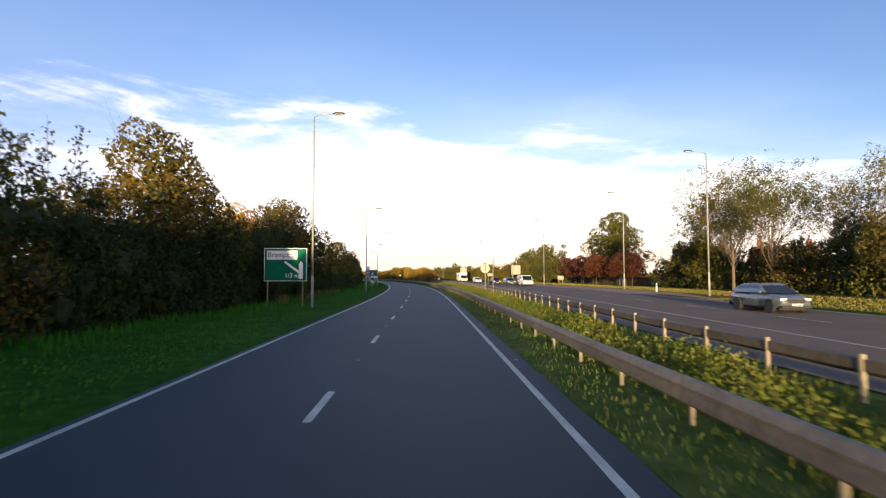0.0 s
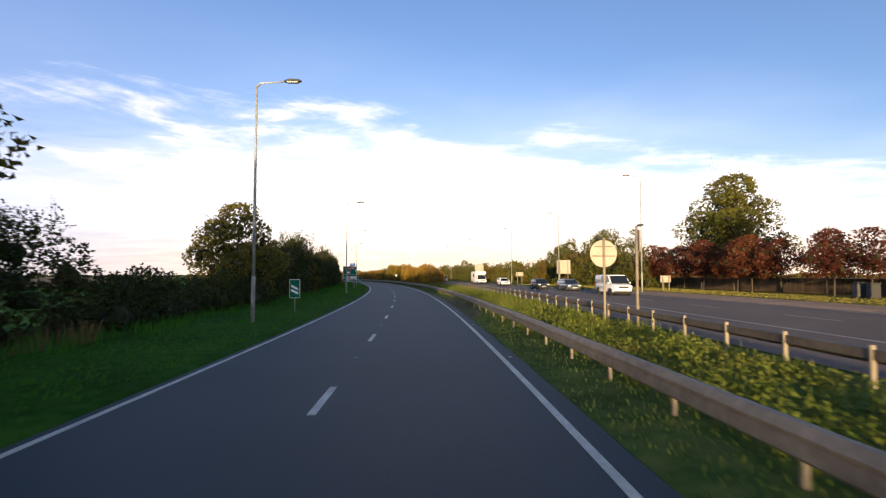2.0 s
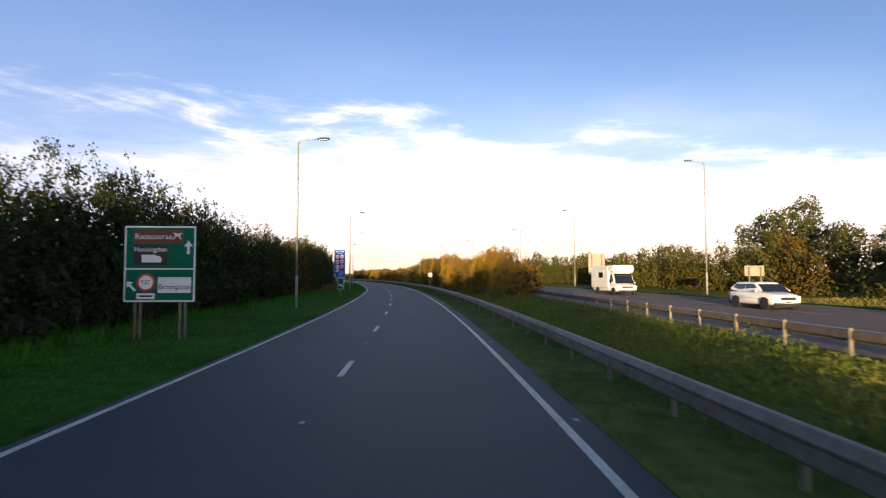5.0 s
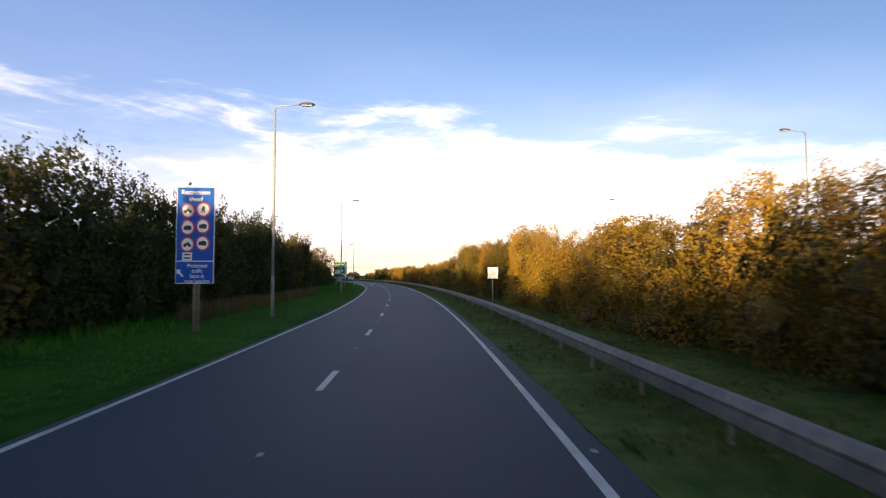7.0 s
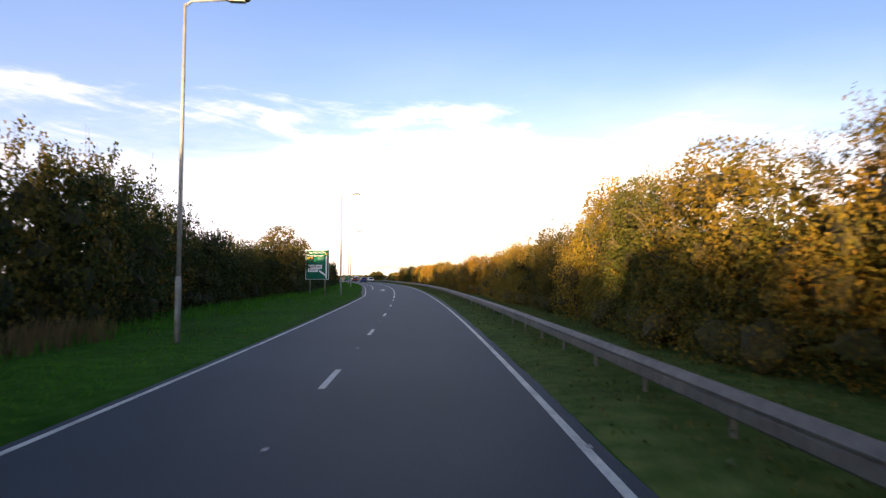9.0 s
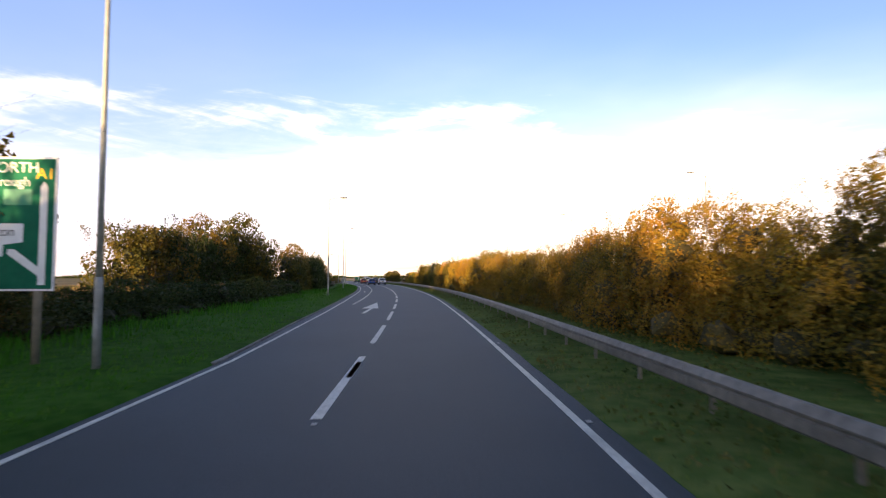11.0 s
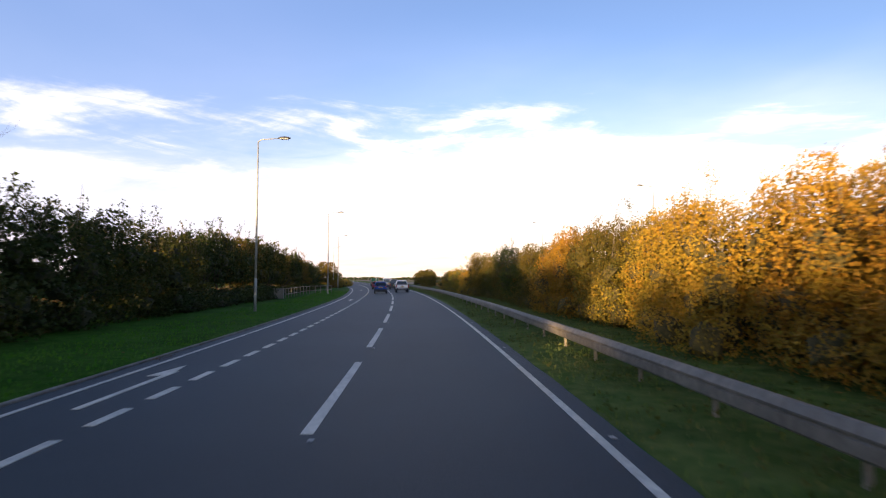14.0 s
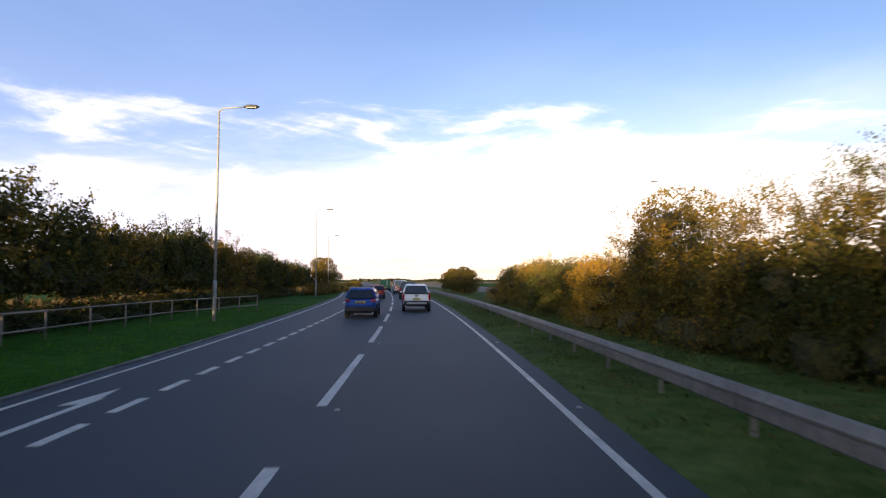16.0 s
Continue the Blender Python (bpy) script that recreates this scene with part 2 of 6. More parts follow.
M_STEEL_OLD = surface("rusty_rail", (0.115, 0.088, 0.062), (0.19, 0.15, 0.11), 5, 0.7, metal=0.1, bump=0.15, bump_scale=40, wear=0.35, wear_scale=0.6)
M_DIRT = surface("verge_soil", (0.085, 0.070, 0.052), (0.15, 0.125, 0.095), 3.5, 0.95, bump=0.7, bump_scale=30, wear=0.35, wear_scale=0.8, spec=0.08)
M_KERB = surface("kerb_concrete", (0.17, 0.155, 0.13), (0.26, 0.24, 0.21), 9, 0.9, bump=0.4, bump_scale=60, wear=0.4, vary=0.15, spec=0.2)
M_STEEL = surface("galvanised_rail", (0.165, 0.138, 0.105), (0.25, 0.212, 0.165), 6, 0.65, metal=0.1, bump=0.1, bump_scale=50, wear=0.35, wear_scale=0.7)
M_POST = surface("weathered_post", (0.22, 0.185, 0.14), (0.32, 0.27, 0.20), 8, 0.75, metal=0.1, bump=0.2, wear=0.35, wear_scale=2.0, vary=0.12)
M_COLUMN = surface("painted_column", (0.30, 0.31, 0.29), (0.40, 0.40, 0.37), 5, 0.6, metal=0.3, wear=0.3, wear_scale=1.5)
M_DARK = surface("dark_housing", (0.03, 0.03, 0.032), (0.06, 0.06, 0.06), 10, 0.6, wear=0.2)
M_PANEL_BACK = surface("aluminium_back", (0.34, 0.29, 0.235), (0.42, 0.365, 0.30), 4, 0.6, metal=0.15, wear=0.15, wear_scale=1.0)
M_GREEN = surface("sign_green", (0.0, 0.105, 0.055), (0.0, 0.125, 0.066), 3, 0.8, wear=0.12, wear_scale=1.2, spec=0.25)
M_BLUE = surface("sign_blue", (0.008, 0.075, 0.36), (0.01, 0.09, 0.40), 3, 0.8, wear=0.12, wear_scale=1.2, spec=0.25)
M_WHITE = surface("sign_white", (0.72, 0.72, 0.70), (0.80, 0.80, 0.78), 4, 0.8, wear=0.1, wear_scale=1.2)
M_BLACK = plain("sign_black", (0.012, 0.012, 0.013), 0.5)
M_RED = plain("sign_red", (0.55, 0.02, 0.02), 0.45)
M_BROWN = surface("sign_brown", (0.16, 0.045, 0.02), (0.18, 0.05, 0.024), 3, 0.8, wear=0.1)
M_YELLOW = surface("sign_yellow", (0.75, 0.42, 0.02), (0.8, 0.46, 0.03), 4, 0.8, wear=0.1)
M_LEAF_DARK = leaf_surface("leaves_dark", (0.018, 0.032, 0.010), (0.040, 0.055, 0.014), (0.085, 0.075, 0.018))
M_LEAF_AMBER = leaf_surface("leaves_amber", (0.07, 0.072, 0.014), (0.23, 0.145, 0.02), (0.36, 0.165, 0.024), 0.2)
M_LEAF_TURNING = leaf_surface("leaves_turning", (0.045, 0.055, 0.012), (0.12, 0.092, 0.018), (0.195, 0.108, 0.018))
M_LEAF_GOLD = leaf_surface("leaves_gold", (0.11, 0.110, 0.018), (0.29, 0.190, 0.026), (0.42, 0.215, 0.03), 0.2)
M_LEAF_RED = leaf_surface("leaves_red", (0.055, 0.022, 0.014), (0.11, 0.032, 0.018), (0.16, 0.06, 0.022))
M_LEAF_GREEN = leaf_surface("leaves_green", (0.045, 0.06, 0.014), (0.10, 0.105, 0.022), (0.18, 0.14, 0.028))
M_BARK = surface("bark", (0.055, 0.042, 0.03), (0.11, 0.088, 0.065), 9, 0.95, bump=0.8, bump_scale=20, wear=0.35, spec=0.1)
M_TWIG = surface("twigs", (0.11, 0.085, 0.06), (0.19, 0.15, 0.11), 9, 0.95, wear=0.3, spec=0.1)
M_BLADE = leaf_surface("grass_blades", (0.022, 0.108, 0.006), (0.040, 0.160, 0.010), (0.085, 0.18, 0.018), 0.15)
M_BLADE_DRY = leaf_surface("weed_blades", (0.065, 0.105, 0.016), (0.14, 0.165, 0.028), (0.24, 0.195, 0.055), 0.35)
M_BLADE_DULL = leaf_surface("dull_grass_blades", (0.045, 0.100, 0.014), (0.09, 0.145, 0.024), (0.15, 0.155, 0.04), 0.15)
# lighter, yellower blades: sun on the far verge put into their colour
M_BLADE_SUNLIT = leaf_surface("sun_tinted_blades", (0.14, 0.14, 0.03), (0.19, 0.17, 0.04), (0.24, 0.20, 0.055), 0.15)
M_STALK = leaf_surface("red_stalks", (0.06, 0.035, 0.018), (0.11, 0.06, 0.03), (0.18, 0.11, 0.05), 0.2)
M_BLADE_LOW = leaf_surface("low_weed_leaves", (0.03, 0.058, 0.010), (0.065, 0.09, 0.018), (0.12, 0.115, 0.035), 0.2)
M_REED = leaf_surface("dry_grass", (0.10, 0.07, 0.03), (0.17, 0.115, 0.05), (0.26, 0.18, 0.08), 0.3)


# ---------------------------------------------------------------- mesh helpers
def mesh_of(name, verts, faces, mats, smooth=False, slots=None):
    me = bpy.data.meshes.new(name)
    me.from_pydata([tuple(v) for v in verts], [], faces)
    for m in mats if isinstance(mats, (list, tuple)) else [mats]:
        me.materials.append(m)
    if slots is not None:
        me.polygons.foreach_set("material_index", slots)
    if smooth:
        me.polygons.foreach_set("use_smooth", [True] * len(me.polygons))
    me.update()
    return me


def part(name, bm, material, parent, label="", m=None, smooth=False):
    """Links a bmesh as one mesh object under a thing or a part."""
    me = bpy.data.meshes.new(name)
    if smooth:
        for f in bm.faces:
            f.smooth = True
    bm.to_mesh(me)
    bm.free()
    me.materials.append(material)
    ob = new(name, me)
    ob.parent = parent
    if m is not None:
        ob.matrix_basis = m
    if label:
        tagged(ob, label)
    return ob


def share(name, mesh, parent, m=None, label=""):
    ob = new(name, mesh)
    ob.parent = parent
    if m is not None:
        ob.matrix_basis = m
    if label:
        tagged(ob, label)
    return ob


def thing(name, m, label, category, group="", kind=""):
    ob = new(name)
    ob.matrix_basis = m
    return tagged(ob, label, category, group, kind)


def box(sx, sy, sz, x=0, y=0, z=0, bevel=0.0, bm=None, turn=None):
    """A box, its size and centre; bevelled, in a bmesh of its own or joined to one."""
    own = bmesh.new()
    bmesh.ops.create_cube(own, size=1.0)
    bmesh.ops.scale(own, vec=(sx, sy, sz), verts=own.verts)
    if bevel:
        bmesh.ops.bevel(own, geom=own.edges[:], offset=bevel, segments=1, affect="EDGES", profile=0.6)
    if turn is not None:
        bmesh.ops.transform(own, matrix=turn, verts=own.verts)
    bmesh.ops.translate(own, vec=(x, y, z), verts=own.verts)
    return join(bm, own)


def join(bm, own):
    if bm is None:
        return own
    me = bpy.data.meshes.new("tmp")
    own.to_mesh(me)
    own.free()
    bm.from_mesh(me)
    bpy.data.meshes.remove(me)
    return bm


def tube(points, radii, sides=8, bm=None, caps=True):
    """A tapered tube through points."""
    own = bm or bmesh.new()
    rings = []
    for i, p in enumerate(points):
        p = Vector(p)
        a = Vector(points[max(i - 1, 0)])
        b = Vector(points[min(i + 1, len(points) - 1)])
        w = (b - a).normalized()
        u = w.orthogonal().normalized() if abs(w.z) > 0.98 else w.cross(Vector((0, 0, 1))).normalized()
        v = w.cross(u)
        r = radii[i] if isinstance(radii, (list, tuple)) else radii
        rings.append([own.verts.new(p + r * (math.cos(k * math.tau / sides) * u + math.sin(k * math.tau / sides) * v)) for k in range(sides)])
    for r0, r1 in zip(rings, rings[1:]):
        for k in range(sides):
            own.faces.new((r0[k], r0[(k + 1) % sides], r1[(k + 1) % sides], r1[k]))
    if caps:
        own.faces.new(rings[0][::-1])
        own.faces.new(rings[-1])
    return own


def disc(radius, thick, sides=32, bm=None, x=0, y=0, z=0, axis="Y"):
    own = bmesh.new()
    bmesh.ops.create_cone(own, cap_ends=True, segments=sides, radius1=radius, radius2=radius, depth=thick)
    if axis == "Y":
        bmesh.ops.rotate(own, matrix=Matrix.Rotation(radians(90), 3, "X"), verts=own.verts)
    elif axis == "X":
        bmesh.ops.rotate(own, matrix=Matrix.Rotation(radians(90), 3, "Y"), verts=own.verts)
    bmesh.ops.translate(own, vec=(x, y, z), verts=own.verts)
    return join(bm, own)


def strip(name, s_from, s_to, profile, mat, step=2.0, kind="structure", label="", category=""):
    """A sheet along the road. profile(s) gives (d, z) pairs across it."""
    n = max(2, int((s_to - s_from) / step) + 1)
    verts, faces = [], []
    for i in range(n):
        s = s_from + (s_to - s_from) * i / (n - 1)
        row = profile(s)
        verts += [at(s, d, z) for d, z in row]
        w = len(row)
        if i:
            for k in range(w - 1):
                a = (i - 1) * w + k
                faces.append((a, a + 1, a + w + 1, a + w))
    ob = new(name, mesh_of(name, verts, faces, mat, True))
    return tagged(ob, label, category, "", kind)


# ---------------------------------------------------------------- cross section of the place
def opp(s):
    """d of the far carriageway's near edge line."""
    return float(np.interp(s, (-120, 15, 90, 120, 150, 200, 260, 900), (13.6, 13.9, 16.0, 17.0, 18.0, 19.5, 20.0, 20.0)))


def left_line(s):
    """d of our carriageway's left edge line."""
    return float(np.interp(s, (-120, 155, 180, 190, 205, 222, 235, 262, 272, 289, 305, 370, 420, 480, 520, 900), (-3.15, -3.15, -3.02, -2.92, -2.98, -3.08, -3.15, -3.15, -3.6, -4.25, -4.7, -5.4, -6.6, -9.5, -13.0, -13.0)))


def left_edge(s):
    """d of the asphalt's left edge."""
    return left_line(s) - float(np.interp(s, (262, 274), (0.24, 0.48)))


def ground_z(s, d):
    """Height of the ground."""
    o = opp(s)
    l = left_edge(s) + 0.5
    return float(np.interp(d, (-400, -30, l - 9, l - 6, l - 2.0, l - 0.55, l - 0.45, 3.98, 4.06, 5.2, 7.0, o - 4.4, o - 4.2, o + 8.2, o + 8.4, o + 16, o + 40, 400),
                           (-0.3, 0.0, 0.05, 0.12, 0.08, 0.05, -0.06, -0.06, -0.002, 0.04, 0.10, 0.02, -0.05, 0.22, 0.33, 0.48, 0.6, -0.3)))


def ground_row(s):
    o, l = opp(s), left_edge(s) + 0.5
    ds = [-72, -70, -30, l - 9, l - 6, l - 4, l - 2, l - 0.55, l - 0.45, 0, 3.98, 4.06, 5.2, 7.0, o - 4.4, o - 4.2, o + 2, o + 8.2, o + 8.4, o + 12, o + 16, o + 24, o + 40, 78, 80]
    return [(d, ground_z(s, d) if -71 < d < 79 else -0.6) for d in ds]


strip("ground", -120, 600, ground_row, M_GRASS, 4.0, "structure", "rough green grass verges beside the carriageways", "ground")

strip("reserve_ground", -120, 900, lambda s: [(4.07, ground_z(s, 4.07) + 0.005), (5.2, ground_z(s, 5.2) + 0.005), (7.0, ground_z(s, 7.0) + 0.005), (opp(s) - 4.5, ground_z(s, opp(s) - 4.5) + 0.005)], M_VERGE_DULL, 4.0,
      "structure", "dull patchy grass of the central reserve", "ground")

far = new("backdrop_fields", mesh_of("backdrop_fields", [(-4500, -4500, -0.5), (4500, -4500, -0.5), (4500, 4500, -0.5), (-4500, 4500, -0.5)], [(0, 1, 2, 3)], M_FIELD))
tagged(far, "pale stubble fields reaching to the horizon", "field", "", "structure")

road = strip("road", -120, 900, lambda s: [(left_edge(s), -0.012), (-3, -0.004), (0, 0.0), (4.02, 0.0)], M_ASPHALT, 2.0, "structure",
             "dark grey worn asphalt carriageway", "road")
strip("road_edge", -40, 480, lambda s: [(3.97, 0.003), (4.0, 0.004), (4.05 + 0.035 * noise.noise((s * 0.5, 0, 0)) + 0.03 * noise.noise((s * 2.1, 3, 0)), 0.010)], M_ASPHALT, 0.5, "structure",
      "crumbling dark asphalt edge beside the central reserve", "road")
strip("road_opposite", -120, 900, lambda s: [(opp(s) - 4.2, 0.0), (opp(s), 0.10), (opp(s) + 4, 0.2), (opp(s) + 8.0, 0.28)], M_ASPHALT_SUNLIT, 2.0, "structure",
      "worn asphalt of the opposite carriageway, sunlight painted in as pale brown", "road")
strip("layby", 35, 112, lambda s: [(opp(s) + 8.0 + max(0.05, min(3.4, (s - 35) * 0.2, (112 - s) * 0.25)) * f, max(0.285, ground_z(s, opp(s) + 8.0 + max(0.05, min(3.4, (s - 35) * 0.2, (112 - s) * 0.25)) * f) + 0.02)) for f in (0, 0.06, 0.12, 0.5, 1.0)], M_LAYBY, 2.0, "structure",
      "brown gravelly lay-by beside the opposite carriageway", "lay-by")


# strip over the ground sheet, tinted as if sunlit
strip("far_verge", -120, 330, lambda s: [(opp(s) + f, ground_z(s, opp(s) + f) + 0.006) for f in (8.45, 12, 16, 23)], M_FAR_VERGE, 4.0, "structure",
      "grass verge beyond the opposite carriageway, sunlight put into its olive colour", "ground")


def line_strip(name, parent, s_from, s_to, d_of, width, z=0.006, mat=M_LINE):
    n = max(2, int((s_to - s_from) / 2.0) + 1)
    verts, faces = [], []
    for i in range(n):
        s = s_from + (s_to - s_from) * i / (n - 1)
        for k in (-0.5, 0.5):
            p = at(s, d_of(s) + k * width)
            for h in (-0.006, z):
                verts.append((p.x, p.y, h if parent is road else h + 0.0))
        if i:
            b = (i - 1) * 4
            faces += [(b + 1, b + 3, b + 7, b + 5), (b, b + 1, b + 5, b + 4), (b + 3, b + 2, b + 6, b + 7)]
    faces += [(0, 2, 3, 1), (len(verts) - 4, len(verts) - 3, len(verts) - 1, len(verts) - 2)]
    ob = new(name, mesh_of(name, verts, faces, mat))
    if parent:
        ob.parent = parent
    return ob


line_strip("edge_line", road, -60, 700, lambda s: float(np.interp(s, (0, 75, 160, 185, 200, 220, 234, 262, 285, 298, 362, 420), (3.60, 3.65, 3.60, 3.74, 3.80, 3.80, 3.78, 3.70, 3.66, 3.72, 3.58, 3.6))), 0.125, 0.006)
line_strip("edge_line", road, -60, 700, left_line, 0.105, 0.004)
for k in range(-6, 29):
    line_strip("lane_dash", road, 7.7 + 9 * k, 9.7 + 9 * k, lambda s: 0.0, 0.13)
for k in range(-5, 32):
    line_strip("lane_dash", road, 301.5 + 9 * k, 307.6 + 9 * k, lambda s: float(np.interp(s, (300, 362), (-0.03, -0.3))), 0.17)
for k in range(0, 118):
    line_strip("slip_dash", road, 289.4 + 1.7 * k, 290.42 + 1.7 * k, lambda s: float(np.interp(s, (289, 330, 345, 368), (-3.2, -3.24, -3.36, -3.5))), 0.16)


def flat_shape(name, parent, points, z=0.006, mat=M_LINE):
    """A flat painted shape; points in road coordinates, in order round it."""
    n = len(points)
    verts = [at(s, d, z) for s, d in points] + [at(s, d, -0.006) for s, d in points]
    faces = [tuple(range(n)), *[(k, k + n, (k + 1) % n + n, (k + 1) % n) for k in range(n)]]
    ob = new(name, mesh_of(name, verts, faces, mat))
    ob.parent = parent
    return ob


# arrow that moves traffic over, and the arrows of the slip lane
flat_shape("road_arrow", road, ((279.2, -1.72), (284.0, -1.60), (284.0, -2.10), (292.0, -1.55), (284.0, -1.06), (284.0, -1.42), (279.2, -1.55)))
for s in (321.0, 361.8, 404.0):
    d0 = (left_line(s) - 3.2) / 2
    flat_shape("road_arrow", road, ((s, d0 - 0.06), (s + 3.0, d0 - 0.07), (s + 2.9, d0 - 0.35), (s + 4.3, d0 - 0.12), (s + 3.4, d0 + 0.02), (s + 3.5, d0 + 0.07), (s, d0 + 0.06)))

# far carriageway's lines
tilt = lambda off: 0.1 + 0.025 * off + 0.012


def opp_line(s0, s1, off, width):
    n = max(2, int((s1 - s0) / 3) + 1)
    verts, faces = [], []
    for i in range(n):
        s = s0 + (s1 - s0) * i / (n - 1)
        verts += [at(s, opp(s) + off - width / 2, tilt(off)), at(s, opp(s) + off + width / 2, tilt(off))]
        if i:
            b = 2 * i - 2
            faces.append((b, b + 1, b + 3, b + 2))
    ob = new("edge_line" if s1 - s0 > 20 else "lane_dash", mesh_of("opposite_line", verts, faces, M_LINE))
    ob.parent = bpy.data.objects["road_opposite"]


opp_line(-60, 300, 0.0, 0.16)
opp_line(-60, 300, 7.35, 0.16)
for k in range(-5, 33):
    opp_line(3 + 9 * k, 6.5 + 9 * k, 3.65, 0.13)

# reflecting studs between the dashes and along the right edge
stud_mesh_bm = box(0.08, 0.10, 0.018, 0, 0, 0.008, 0.006)
stud_me = bpy.data.meshes.new("stud")
stud_mesh_bm.to_mesh(stud_me)
stud_mesh_bm.free()
stud_me.materials.append(surface("stud", (0.22, 0.22, 0.21), (0.38, 0.38, 0.36), 20, 0.5, wear=0.3))
for k in range(-1, 46):
    share("stud", stud_me, road, stand(13.2 + 9 * k, 0.0))
    share("stud", stud_me, road, stand(13.2 + 9 * k, 3.86))

# kerb stones where the slip lane widens
kerb_bm = box(0.14, 0.90, 0.16, 0, 0, -0.035, 0.02)
kerb_me = bpy.data.meshes.new("kerb_stone")
kerb_bm.to_mesh(kerb_me)
kerb_bm.free()
kerb_me.materials.append(M_KERB)
kerb = thing("kerb", pose(0, 0, 0), "weathered sunken concrete kerb along the slip lane", "kerb", "", "structure")
for k in range(0, 170):
    s = 262 + 0.915 * k
    slope = math.degrees(math.atan((left_line(s + 1) - left_line(s - 1)) / 2))
    share("kerb_stone", kerb_me, kerb, stand(s, left_edge(s) - 0.05, 0, -slope))
# patch of bare concrete in the reserve
def patch_row(s):
    """Bare soil from the asphalt's edge, ragged towards the rail."""
    w = 2.1 * max(0.02, math.sin(math.pi * min(1, max(0, (s - 70) / 31))) ** 0.6) * (0.85 + 0.25 * noise.noise((s * 0.6, 0, 0))) + 0.12 * noise.noise((s * 2.3, 5, 0))
    return [(4.07 + max(0.02, w) * f, ground_z(s, 4.07 + max(0.02, w) * f) + 0.012) for f in (0, 0.35, 0.7, 1.0)]


patch = strip("bare_ground", 70, 101, patch_row, M_DIRT, 0.5)
tagged(patch, "bare worn ground in the central reserve", "bare ground", "", "structure")


# ---------------------------------------------------------------- guard rails
def beam_profile(sign):
    """Open box beam: a sloping upper face, a shadow groove and an upright lower face on the traffic side."""
    pts = [(0.13, 0.315), (0.03, 0.33), (0.005, 0.325), (-0.055, 0.235), (-0.055, 0.215), (-0.02, 0.20), (-0.02, 0.175), (-0.045, 0.16), (-0.05, 0.03), (-0.03, 0.0), (0.05, -0.005), (0.05, 0.02), (0.10, 0.05), (0.13, 0.10)]
    return [(sign * x, z) for x, z in pts]


def guard_rail(name, s0, s1, d_of, z_of, side, spacing, post_w, label, post_back, first=0.0, tall=1.0, post_top=0.70, steel=M_STEEL, deep=1.0):
    """side: +1 where the traffic is at smaller d. Posts hold the beam on its far side."""
    rail = thing(name, pose(0, 0, 0), label, "guard rail", "", "structure")
    prof = [(x * deep, 0.33 - (0.33 - z) * tall) for x, z in beam_profile(side)]
    seg = 9.6
    s = s0
    while s < s1:
        e = min(s + seg, s1)
        verts, faces = [], []
        n = 5
        w = len(prof)
        for i in range(n):
            q = s + (e - s - 0.02) * i / (n - 1)
            for x, z in prof:
                verts.append(at(q, d_of(q) + x, z_of(q) + 0.40 + z))
            if i:
                for k in range(w):
                    a, b = (i - 1) * w + k, (i - 1) * w + (k + 1) % w
                    faces.append((a, b, b + w, a + w))
        faces += [tuple(range(w)), tuple(range((n - 1) * w, n * w))[::-1]]
        ob = new("beam", mesh_of("beam", verts, faces, steel))
        ob.parent = rail
        s = e
    bm = box(post_w, 0.075, post_top + 0.25, 0, 0, (post_top - 0.25) / 2, 0.01)
    me = bpy.data.meshes.new("rail_post")
    bm.to_mesh(me)
    bm.free()
    me.materials.append(M_POST)
    bk = box(0.10, 0.07, 0.12, 0, 0, 0, 0.01)
    bme = bpy.data.meshes.new("bracket")
    bk.to_mesh(bme)
    bk.free()
    bme.materials.append(M_STEEL)
    s = s0 + first
    while s < s1:
        p = share("rail_post", me, rail, stand(s, d_of(s) + post_back, z_of(s), random.uniform(-4, 4)))
        share("bracket", bme, rail, stand(s, d_of(s) + post_back * 0.62, z_of(s) + 0.60))
        s += spacing


guard_rail("guard_rail", -60, 560, lambda s: float(np.interp(s, (120, 160, 185, 290, 312, 360), (5.1, 5.3, 5.5, 5.6, 5.48, 5.4))), lambda s: -0.02, 1, 2.65, 0.07, "long weathered galvanised steel guard rail on posts", 0.17, first=1.01, post_top=0.68)
guard_rail("guard_rail", -40, 300, lambda s: opp(s) - 5.1, lambda s: 0.02, -1, 2.4, 0.085, "steel guard rail on pale posts along the opposite carriageway", -0.20, first=0.4, tall=0.82, post_top=0.80, steel=M_STEEL_OLD, deep=1.7)


